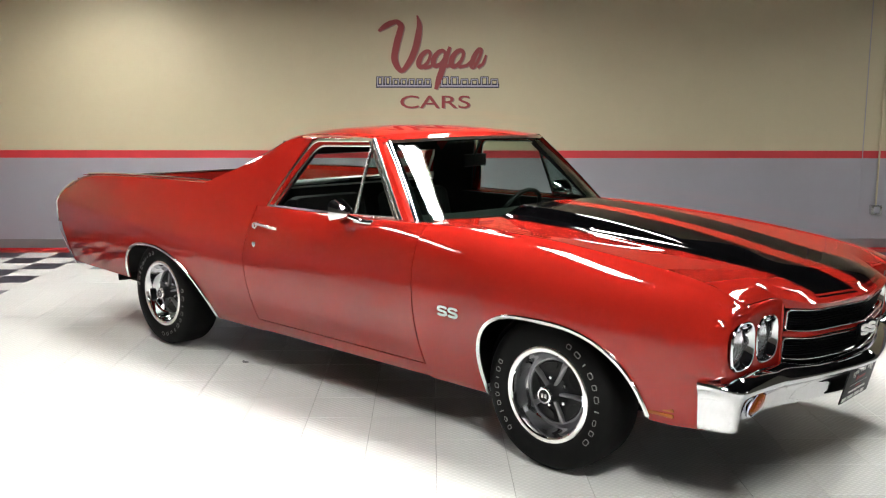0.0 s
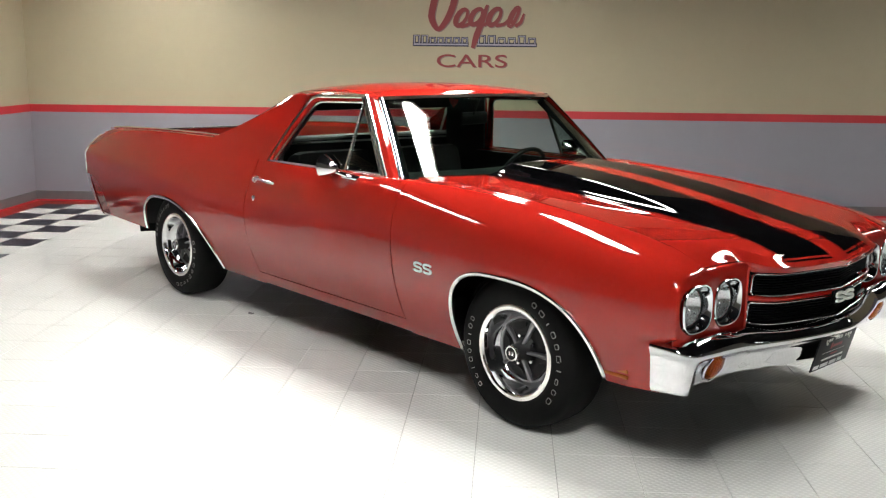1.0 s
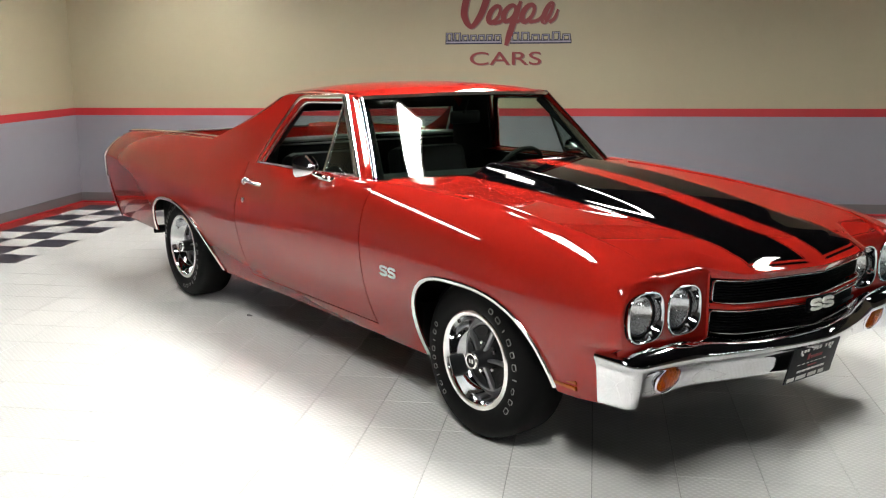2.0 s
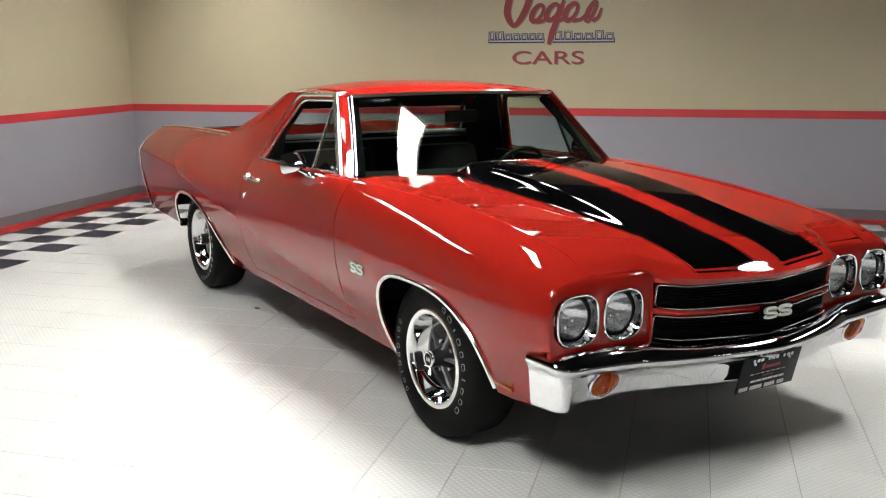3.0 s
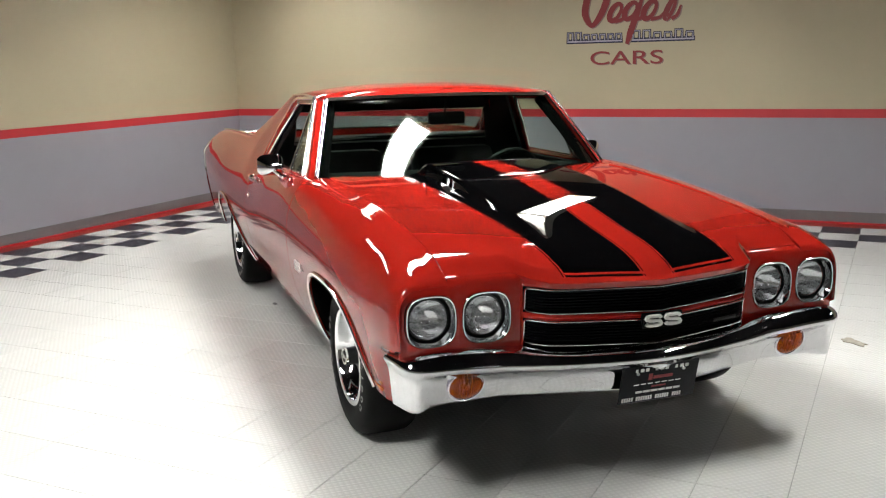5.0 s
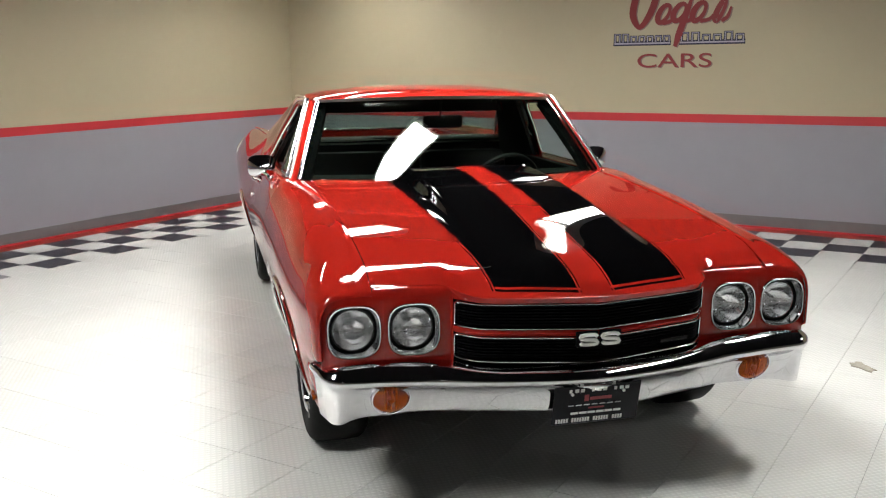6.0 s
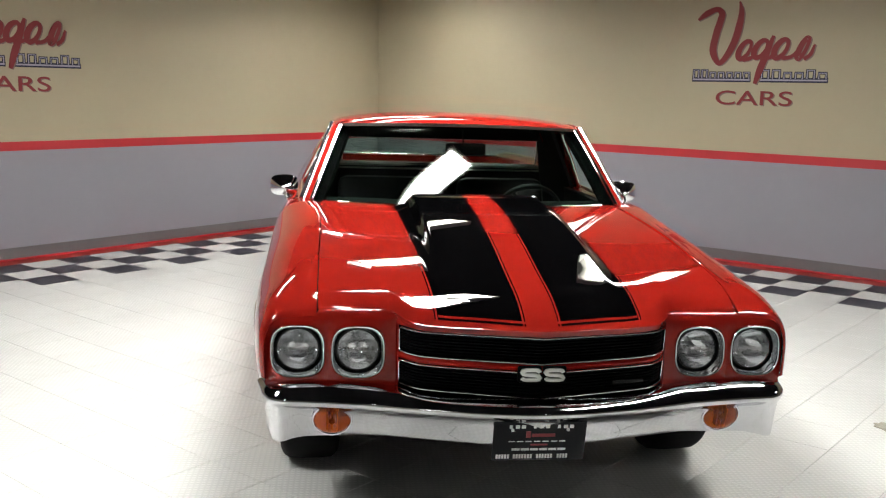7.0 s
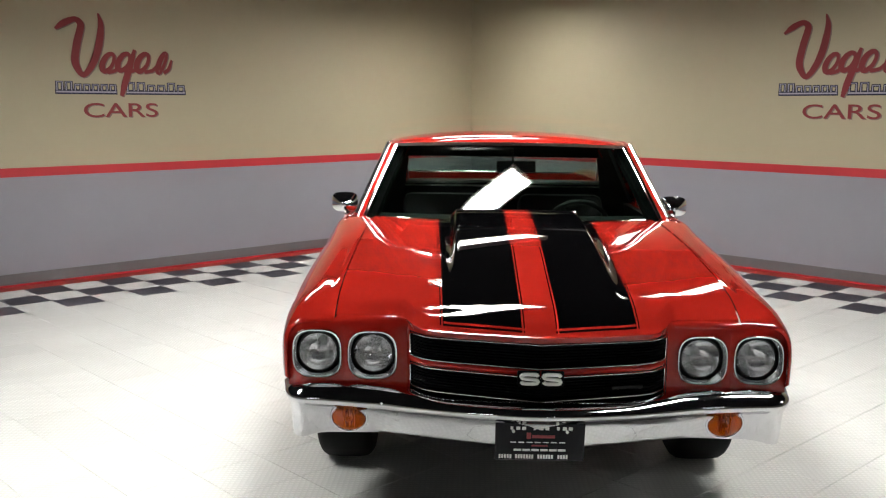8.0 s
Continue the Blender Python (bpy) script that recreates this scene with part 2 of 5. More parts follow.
def part(name, bm, material, parent, label="", thick=0.0, angle=35):
    """Links a bmesh as one mesh object under a thing or a part; thick gives a sheet its depth."""
    if thick:
        bmesh.ops.recalc_face_normals(bm, faces=bm.faces)
        bm.normal_update()
        if sum(f.normal.dot(f.calc_center_median() - Vector((0, 0, 0.6))) * f.calc_area() for f in bm.faces) < 0:
            bmesh.ops.reverse_faces(bm, faces=bm.faces)
        bmesh.ops.solidify(bm, geom=bm.faces[:], thickness=thick)
    ob = new(name, mesh_of(name, bm, material, angle=angle))
    ob.parent = parent
    if label:
        ob["label"] = label
    return ob


def solid(name, bm, material, label="", category="", kind="", group="", angle=35):
    return tagged(new(name, mesh_of(name, bm, material, angle=angle)), label, category, group, kind)


# ---- room ----
def room_box(name, a0, a1, b0, b1, z0, z1, material, label="", category="", kind="structure", bevel=0.0, parent=None):
    bm = bmesh.new()
    block(bm, a0, a1, b0, b1, z0, z1, bevel=bevel)
    bmesh.ops.transform(bm, matrix=ROOM, verts=bm.verts)
    if parent:
        return part(name, bm, material, parent, label)
    return solid(name, bm, material, label, category, kind)


STRIPE0, STRIPE1 = 0.915, 0.99
BASE_H = 0.105
T = 0.15
room_box("wall_north", -T, ROOM_W + T, -T, 0, -0.05, ROOM_H, CREAM, "cream painted wall with signs and a red dado line", "wall")
room_box("wall_west", -T, 0, 0, ROOM_L, -0.05, ROOM_H, CREAM, "cream painted side wall with a red dado line", "wall")
# two unseen walls, added; their dull colour keeps reflections and shadows dark
room_box("wall_east", ROOM_W, ROOM_W + T, 0, ROOM_L, -0.05, ROOM_H, PLAIN_WALL, "unseen dull wall added to close the room", "wall")
room_box("wall_south", -T, ROOM_W + T, ROOM_L, ROOM_L + T, -0.05, ROOM_H, PLAIN_WALL, "unseen dull wall added behind the walk", "wall")
room_box("ceiling", -T, ROOM_W + T, -T, ROOM_L + T, ROOM_H, ROOM_H + 0.1, CEILING, "dark unlit ceiling", "ceiling")
for nm, lo, hi, mt, d, lab in (("grey_dado", BASE_H, STRIPE0, GREY_WALL, 0.004, "grey painted lower wall"),
                               ("red_dado_line", STRIPE0, STRIPE1, RED_WALL, 0.005, "red painted band round the wall"),
                               ("red_floor_edge", 0.0, 0.016, RED_WALL, 0.020, "thin red edging strip between floor and skirting"),
                               ("baseboard", 0.016, BASE_H, BASEBOARD, 0.012, "dark rubber skirting along the floor")):
    room_box("trim_" + nm if nm != "baseboard" else nm, 0, ROOM_W, 0, d, lo, hi, mt, lab, "wall trim")
    room_box("trim_" + nm if nm != "baseboard" else nm, 0, d, d, ROOM_L, lo, hi, mt, lab, "wall trim")
room_box("floor", -T, ROOM_W + T, -T, ROOM_L + T, -0.12, -0.004, SLAB, "interlocking tile floor, white with a chequered border", "floor")


# ---- lights: fluorescent fixtures under the ceiling ----
def glow(power):
    m = mat("lit_tube", (0.8, 0.8, 0.8))
    b = m.node_tree.nodes["Principled BSDF"]
    b.inputs["Emission Color"].default_value = (1.0, 1.0, 0.97, 1)
    b.inputs["Emission Strength"].default_value = power
    return m


LAMP_Z = 2.66


def tube_fixture(a, b, power, turn=90, length=1.16, tubes=4, width=0.215):
    """An open fluorescent fixture: white tray and bare tubes side by side, hung under the ceiling."""
    lit = glow(power)
    root = tagged(new("fluorescent_fixture"), "white fluorescent fixture with bare lit tubes", "ceiling light", "fixtures on the ceiling")
    p = ROOM @ Vector((a, b, LAMP_Z))
    root.matrix_world = Matrix.Translation(p) @ Matrix.Rotation(TURN + radians(turn), 4, "Z")
    bm = bmesh.new()
    block(bm, -length / 2 - 0.04, length / 2 + 0.04, -width / 2 - 0.02, width / 2 + 0.02, 0.035, 0.09, bevel=0.01)
    part("tray", bm, SIGN_WHITE, root)
    for sy in (-1, 1):
        bm = bmesh.new()
        sweep(bm, [(-length / 2 - 0.04, sy * (width / 2 + 0.02), 0.06), (length / 2 + 0.04, sy * (width / 2 + 0.02), 0.06)], [(-0.006, -0.11), (0.006, -0.11), (0.006, 0.0), (-0.006, 0.0)])
        part("side_reflector", bm, SIGN_WHITE, root)
    for k in range(tubes):
        bm = bmesh.new()
        y = -width / 2 + width * (k + 0.5) / tubes
        sweep(bm, [(-length / 2, y, 0.0), (length / 2, y, 0.0)], ring(0.024, 10))
        part("tube", bm, lit, root, "glowing fluorescent tube")
    for sx in (-1, 1):
        bm = bmesh.new()
        block(bm, sx * length / 2 + 0.02, sx * length / 2 + 0.04, -width / 2 - 0.012, width / 2 + 0.012, -0.05, 0.034, bevel=0.004)
        part("end_reflector", bm, SIGN_WHITE, root)
    return root


for a, b, power in FIXTURES:
    if power > 200:
        tube_fixture(a, b, power * 0.66, tubes=5, width=0.255)
    else:
        tube_fixture(a, b, power * 0.81, tubes=4)


# ---- the car: a two-door coupe pickup, nose towards +x, its middle at the origin ----
LEAN_Z = -0.0109                              # the body sits a trifle higher on its right side
car = tagged(new("pickup_car"), "glossy red classic two-door pickup with black hood stripes", "car")

wing_w = curve([-2.72, -2.3, -1.5, -0.9, 0.8, 1.5, 2.0, 2.26], [0.905, 0.93, 0.946, 0.947, 0.946, 0.943, 0.925, 0.893])
def half_w(x):
    """Half width, rounded off where the wing meets the lamp face."""
    return wing_w(x) - 0.020 * (1 - math.sqrt(max(0.0, 1 - (max(0.0, x - 2.20) / 0.0605) ** 2)))


z_crease = curve([-2.72, -2.3, -1.5, -0.5, 0.8, 1.5, 2.26], [0.80, 0.775, 0.745, 0.72, 0.70, 0.68, 0.645])
z_top = curve([-2.72, -2.6, -2.0, -1.5, -1.0, -0.75, -0.45, 0.2, 0.66, 0.8, 1.3, 1.8, 2.1, 2.19, 2.22, 2.240, 2.252, 2.262],
              [0.945, 0.968, 1.0, 1.012, 1.018, 1.0, 0.937, 0.938, 0.948, 0.95, 0.93, 0.882, 0.833, 0.800, 0.786, 0.776, 0.767, 0.750])
y_top = eased(curve([-2.72, -1.0, -0.7, -0.45, 0.6, 0.8, 1.0, 1.5, 1.9, 2.1, 2.26], [0.79, 0.80, 0.82, 0.84, 0.84, 0.815, 0.775, 0.738, 0.735, 0.755, 0.798]), -2.72, 2.26, 0.12)
y_sill = curve([-2.72, -1.9, -1.0, 1.0, 1.9, 2.26], [0.83, 0.835, 0.81, 0.815, 0.835, 0.82])
round_p = curve([-2.72, -1.9, -1.15, -0.42, 0.1, 0.8, 1.4, 1.9, 2.26], [1.25, 1.2, 1.03, 1.0, 1.5, 1.9, 1.95, 2.0, 2.5])
crease_soft = curve([-2.72, -2.0, -1.2, -0.5, 1.7, 2.1, 2.26], [0.012, 0.03, 0.07, 0.10, 0.10, 0.05, 0.02])
Z_SILL = 0.238
HOOD_Y = 0.703


def flank(x, z):
    """Half width of the body at a height, with a sharp crease."""
    yc, zc, zt, yt = half_w(x), z_crease(x), z_top(x), y_top(x)
    if z <= zc:
        return yc - (yc - y_sill(x)) * min(1.2, (zc - z) / (zc - Z_SILL)) ** 2.1
    p = round_p(x)
    return yt + (yc - yt) * max(0.0, 1 - min(1.0, (z - zc) / (zt - zc)) ** p) ** (1 / p)


def side_y(x, z):
    """The same with the crease softened, most at the door."""
    zc, d = z_crease(x), crease_soft(x)
    if abs(z - zc) >= d:
        return flank(x, z)
    e = 0.002
    y0, y1 = flank(x, zc - d), flank(x, zc + d)
    m0, m1 = (y0 - flank(x, zc - d - e)) / e * 2 * d, (flank(x, zc + d + e) - y1) / e * 2 * d
    t = (z - zc + d) / (2 * d)
    return (2 * t**3 - 3 * t**2 + 1) * y0 + (t**3 - 2 * t**2 + t) * m0 + (-2 * t**3 + 3 * t**2) * y1 + (t**3 - t**2) * m1


def arch(x, mid, back, front, base, top, pb=2.6, pf=1.9):
    """Height of a wheel opening at x, or None beside it."""
    d, a, p = (mid - x, back, pb) if x < mid else (x - mid, front, pf)
    if d >= a:
        return None
    return base + (top - base) * (1 - (d / a) ** p) ** (1 / p)


def arch_line(a, n=40):
    """Points (x, z) evenly round a wheel opening, from its rear foot to its front foot."""
    mid, back, front, base, top, pb, pf = a
    pts = [(mid - back * math.sin(k / n * math.pi / 2) ** (2 / pb), base + (top - base) * math.cos(k / n * math.pi / 2) ** (2 / pb)) for k in range(n, 0, -1)]
    return pts + [(mid + front * math.sin(k / n * math.pi / 2) ** (2 / pf), base + (top - base) * math.cos(k / n * math.pi / 2) ** (2 / pf)) for k in range(n + 1)]


ARCH_F = (1.50, 0.352, 0.472, 0.22, 0.634, 3.6, 2.35)
ARCH_R = (-1.44, 0.355, 0.515, 0.23, 0.620, 3.0, 2.0)


def z_low(x):
    for a in (ARCH_F, ARCH_R):
        z = arch(x, *a)
        if z is not None:
            return max(z, 0.33 if x > 1.4 else (0.375 if x < -1.6 else Z_SILL))
    if x > 1.5:
        return 0.33
    if x < -1.7:
        return 0.375 + 0.02 * (-1.8 - x)
    return Z_SILL


def stations(x0, x1, step=0.05):
    """Places along the body, close together where a wheel opening begins."""
    xs = set(np.linspace(x0, x1, max(2, int(abs(x1 - x0) / step) + 1)).round(5))
    xs |= {x for x in (2.215, 2.228, 2.238, 2.247, 2.253, 2.257) if x0 < x < x1}
    for a in (ARCH_F, ARCH_R):
        xs |= {round(x, 5) for x, z in arch_line(a) if x0 < x < x1}
        xs |= {round(x, 5) for x in (a[0] - a[1] - 0.0006, a[0] + a[2] + 0.0006) if x0 < x < x1}
    return sorted(xs)


def side_panel(s, xs, low=None, high=None, inner=None, lean_end=None):
    """The skin of one side between stations: up the flank, round the shoulder and, if asked, in to the edge named inner."""
    bm = bmesh.new()
    rows = []
    for x in xs:
        zl = z_low(x) if low is None else low(x)
        zc, zt, yt = z_crease(x), z_top(x), y_top(x)
        zh = zt if high is None else min(zt, high(x))
        row = []
        for k in range(14):
            z = zl + (zc - zl) * k / 14
            row.append((x, s * side_y(x, z), z))
        top = math.asin(min(1.0, (zh - zc) / (zt - zc)))
        for k in range(13):
            z = zc + (zt - zc) * math.sin(top * k / 12)
            row.append((x, s * side_y(x, z), z))
        if inner:
            yi = inner(x)
            for k in range(1, 5):
                f = k / 4
                row.append((x, s * (yt + (yi - yt) * f), zt + 0.006 * math.sin(f * math.pi / 2) - 0.004 * max(0, f - 0.75)))
        rows.append([bm.verts.new(p) for p in row])
    for a, b in zip(rows, rows[1:]):
        for j in range(len(a) - 1):
            bm.faces.new((a[j], b[j], b[j + 1], a[j + 1]))
    if lean_end:
        for v in bm.verts:
            v.co.x += lean_end(v.co)
    return bm


DOOR0, DOOR1, GAP = -0.480, 0.790, 0.0028


def fender_nose(co):
    """The front edge of the wing leans forward at the top."""
    f = max(0.0, (co.x - 2.0) / 0.26)
    low = min(1.0, max(0.0, (0.55 - co.z) / 0.04))
    co.y -= math.copysign(0.014 * min(1.0, max(0.0, (co.x - 2.06) / 0.09)) * low, co.y)
    return f * f * -0.09 * low


def tail_shape(co):
    """The tail is cut back above and below its peak."""
    f = max(0.0, (-2.3 - co.x) / 0.42) ** 2
    back = 0.13 * max(0.0, (co.z - 0.80) / 0.17) ** 1.3 + 0.14 * max(0.0, (0.66 - co.z) / 0.27)
    return f * back


DOOR_LOW = 0.315
for s in (-1, 1):
    part("front_fender", side_panel(s, stations(DOOR1 + GAP, 2.26), inner=lambda x: HOOD_Y + 0.004 if x > 0.83 else HOOD_Y + 0.004 + (0.83 - x) * 1.0, lean_end=fender_nose), RED, car, thick=0.006)
    part("quarter_panel", side_panel(s, stations(-2.72, DOOR0 - GAP), inner=lambda x: 0.755, lean_end=tail_shape), RED, car, thick=0.006)
    door = part("door", side_panel(s, stations(DOOR0 + GAP, DOOR1 - GAP), low=lambda x: DOOR_LOW), RED, car, thick=0.008)
    bm = bmesh.new()
    xs = np.linspace(DOOR0 - GAP, DOOR1 + GAP, 20)

    def sill(u, v, s=s):
        x = DOOR0 - GAP + u * (DOOR1 - DOOR0 + 2 * GAP)
        z = DOOR_LOW - 2 * GAP - v * (DOOR_LOW - 2 * GAP - 0.229) if v < 0.8 else 0.245 - (v - 0.8) * 0.05
        return (x, s * (side_y(x, z) - (0.0 if v < 0.8 else (v - 0.8) * 0.35)), z)
    grid(bm, sill, 20, 10)
    part("rocker_panel", bm, RED, car, thick=0.005)

def curve_abs(ys, vs):
    f = curve(ys, vs)
    return lambda y: f(abs(y))


# hood, with the long raised centre that opens towards the screen
hood_edge_x = curve_abs([0.0, 0.2, 0.38, 0.42, 0.442, 0.455, 0.49, 0.72], [2.436, 2.406, 2.368, 2.335, 2.288, 2.258, 2.242, 2.234])
hood_rise = curve([0.60, 0.90, 1.20, 1.33, 1.45, 1.63, 1.81, 1.90, 1.98, 2.10, 2.20, 2.5], [0.060, 0.060, 0.061, 0.060, 0.056, 0.046, 0.032, 0.0235, 0.0155, 0.005, 0.0, 0.0])

hood_rise = eased(hood_rise, 0.6, 2.5, 0.14)


def scoop_side(a):
    """1 on top of the raised centre, 0 beside it, with a steep wall between."""
    f = min(1.0, max(0.0, (0.330 - a) / 0.048))
    return f * f * (3 - 2 * f)


def hood_back_x(y):
    base = 0.70 + 0.14 * (1 - (abs(y) / HOOD_Y) ** 2)
    return base + (0.895 - base) * scoop_side(abs(y))


hood_mid = curve([0.6, 0.8, 1.0, 1.3, 1.6, 1.8, 1.95, 2.05, 2.13, 2.2, 2.27, 2.31, 2.36, 2.44], [0.954, 0.951, 0.945, 0.926, 0.903, 0.885, 0.868, 0.857, 0.848, 0.838, 0.825, 0.811, 0.789, 0.743])
hood_mid = eased(hood_mid, 0.6, 2.44, 0.10)


hood_lip = curve_abs([0.0, 0.38, 0.435, 0.46, 0.50, 0.60, 0.72], [0.752, 0.758, 0.768, 0.775, 0.780, 0.781, 0.780])


def hood_z(x, y):
    a = abs(y)
    edge = z_top(min(x, 2.26)) + 0.004 - max(0.0, x - 2.26) * 0.25
    base = edge + (hood_mid(x) - edge) * max(0.0, 1 - (a / HOOD_Y) ** 2.2)
    z = base + hood_rise(x) * (scoop_side(a) - 0.07 * min(1.0, a / 0.30) ** 2)
    g = max(0.0, 1 - max(0.0, hood_edge_x(a) - x) / 0.08)
    return z + (hood_lip(a) - z) * g ** 2.2


# columns of the hood follow the edges of its stripes, so that the paint lines are crisp
def hood_columns(x):
    """Half-hood ys from the middle out, with True where the strip beyond is black."""
    outer = 0.335 + 0.055 * (2.4 - x) / 1.7
    inner = 0.052
    cols = [(0.0, False), (0.026, False), (inner, True), (inner + 0.004, False), (inner + 0.010, True)]
    for k in range(1, 9):
        cols.append((inner + 0.010 + (0.270 - inner - 0.010) * k / 9, True))
    cols += [(y, True) for y in (0.270, 0.280, 0.286, 0.293, 0.300, 0.307, 0.314)]
    cols += [(outer - 0.012 - 0.5 * max(0.0, outer - 0.346), True), (outer - 0.010, False), (outer - 0.004, True), (outer, False)]
    for k in range(1, 13):
        cols.append((outer + (HOOD_Y - outer) * k / 12, False))
    return cols


bm = bmesh.new()
NU = 70
half = hood_columns(1.5)
count = len(half)
rows = []
us = [1 - (1 - k / NU) ** 1.6 for k in range(NU + 1)]
for u in us:
    row = []
    for side in range(-(count - 1), count):
        x = 1.5
        for _ in range(3):
            y = math.copysign(hood_columns(x)[abs(side)][0], side) if side else 0.0
            x = hood_back_x(y) + (hood_edge_x(y) - hood_back_x(y)) * u
        row.append(bm.verts.new((x, y, hood_z(x, y))))
    rows.append(row)
for i in range(NU):
    for j in range(len(rows[0]) - 1):
        f = bm.faces.new((rows[i][j], rows[i + 1][j], rows[i + 1][j + 1], rows[i][j + 1]))
        k = j - (count - 1)
        black = half[k][1] if k >= 0 else half[-k - 1][1]
        c = f.calc_center_median()
        gap = hood_edge_x(c.y) - c.x
        if black and gap > 0.028 and not 0.036 < gap < 0.044:
            f.material_index = 1
last = rows[-1]
low = [bm.verts.new(v.co + (Vector((-0.012, 0, -0.020)) if abs(v.co.y) < 0.44 else Vector((-0.022, 0, -0.006)))) for v in last]
for j in range(len(last) - 1):
    bm.faces.new((last[j], last[j + 1], low[j + 1], low[j]))
first_row = rows[0]
low = [bm.verts.new(v.co + Vector((0.006, 0, -0.014 - hood_rise(0.8) * scoop_side(abs(v.co.y))))) for v in first_row]
for j in range(len(first_row) - 1):
    bm.faces.new((first_row[j], first_row[j + 1], low[j + 1], low[j])).material_index = 1 if abs(first_row[j].co.y) < 0.31 else 0
hood = part("hood", bm, [RED, BLACK_STRIPE], car, "red hood with two wide gloss black stripes", thick=0.003)
bm = bmesh.new()
sweep(bm, [v for v in [Vector((hood_back_x(y) - 0.004, y, hood_z(hood_back_x(y), y) - 0.002)) for y in np.linspace(-0.66, 0.66, 160)]], ring(0.0050, 8))
part("hood_edge_trim", bm, CHROME, hood, "bright bead along the rear hood edge")

# roof
def roof_front(y):
    f = abs(y) / 0.64
    return 0.391 - 0.089 * (0.56 * f * f + 0.44 * f ** 5.16)


roof_mid = curve([-0.56, -0.50, -0.42, -0.1, 0.2, 0.30, 0.35, 0.395], [1.300, 1.324, 1.345, 1.364, 1.351, 1.338, 1.326, 1.308])
roof_side = curve([-0.6, -0.54, -0.47, -0.38, 0.0, 0.2, 0.38], [1.228, 1.252, 1.279, 1.299, 1.316, 1.311, 1.291])


def roof_point(u, v):
    y = (2 * v - 1) * 0.652
    x1 = roof_front(y)
    x = -0.54 + (x1 + 0.54) * u
    f = abs(y) / 0.652
    return (x, y, roof_mid(x) + (roof_side(x) - roof_mid(x)) * f ** 2.6 - 0.012 * max(0, (f - 0.93) / 0.07) ** 2)


bm = bmesh.new()
grid(bm, roof_point, 24, 40)
part("roof", bm, RED, car, thick=0.012)

# screen pillars, sail panels
WS_TOP = lambda f: Vector((0.401 - 0.100 * (0.56 * f * f + 0.44 * abs(f) ** 5.16), f * 0.616, 1.302 - 0.014 * f * f))
WS_BOT = lambda f: Vector((0.884 - 0.250 * (0.506 * f * f + 0.494 * abs(f) ** 5.16), f * 0.758, 0.925 + 0.012 * f * f))


def screen_point(u, v, grow=1.0):
    f = (2 * v - 1) * grow
    return WS_BOT(f).lerp(WS_TOP(f), u) + Vector((0.75, 0, 0.66)) * 0.010 * math.sin(u * math.pi) * (1 - 0.31 * f * f)


bm = bmesh.new()
grid(bm, screen_point, 20, 72)
ws = part("windscreen", bm, GLASS, car, "clear windscreen glass", thick=0.005)

for s in (-1, 1):
    # screen pillar: a slim red post between the screen trim and the side window
    bm = bmesh.new()
    a0, a1 = screen_point(0.0, 0.5 + s * 0.5, 1.0), screen_point(1.0, 0.5 + s * 0.5, 1.0)

    def post(u, v, s=s):
        p = screen_point(u, 0.5 + s * 0.5, 1.0) + Vector((0.0, s * 0.004, 0.0))
        q = Vector((0.600, s * 0.803, 0.936)).lerp(Vector((0.262, s * 0.655, 1.300)), u)
        m = (p + q) / 2 + Vector((0.008, s * 0.008, 0.004))
        return (p.lerp(m, v * 2) if v < 0.5 else m.lerp(q, v * 2 - 1))
    grid(bm, post, 12, 6)
    part("screen_pillar", bm, RED, car, thick=0.014)
    # sail panel from the side window back to the load bed
    bm = bmesh.new()

    def sail(u, v, s=s):
        x0 = -0.40 - 0.65 * u
        bot = Vector((x0, s * (y_top(x0) + 0.002), z_top(x0) - 0.002))
        top = Vector((-0.235 - 0.285 * u, s * 0.652, 1.298 - 0.046 * u ** 2.6))
        p = bot.lerp(top, v)
        bulge = math.sin(v * math.pi) * 0.010
        return p + Vector((0.05 * u * u * math.sin(v * math.pi), s * bulge, 0))
    rows = grid(bm, sail, 14, 14)
    edge = rows[-1]
    inn = [bm.verts.new(v.co + Vector((0.02, -s * 0.075, 0.004))) for v in edge]
    inn2 = [bm.verts.new(v.co + Vector((0.10, 0, -0.01))) for v in inn]
    for j in range(len(edge) - 1):
        bm.faces.new((edge[j], edge[j + 1], inn[j + 1], inn[j]))
        bm.faces.new((inn[j], inn[j + 1], inn2[j + 1], inn2[j]))
    part("sail_panel", bm, RED, car, thick=0.008)

# nose: face panels with two lamp openings a side
FACE_X = lambda y: 2.262 - 0.035 * max(0.0, (abs(y) - 0.80) / 0.09) ** 2
LAMPS = ((0.574, 0.642), (0.768, 0.645))


def square_ring(a, r, p=3.2):
    c, d = math.cos(a), math.sin(a)
    k = (abs(c) ** p + abs(d) ** p) ** (-1 / p)
    return r * k * c, r * k * d


def side_top(x, y):
    """Height of the wing's shoulder over a place."""
    yt, zt, yc, zc, p = y_top(x), z_top(x), half_w(x), z_crease(x), round_p(x)
    if y <= yt:
        return zt + 0.004
    return zc + (zt - zc) * max(0.0, 1 - min(1, (y - yt) / (yc - yt)) ** p) ** (1 / p)


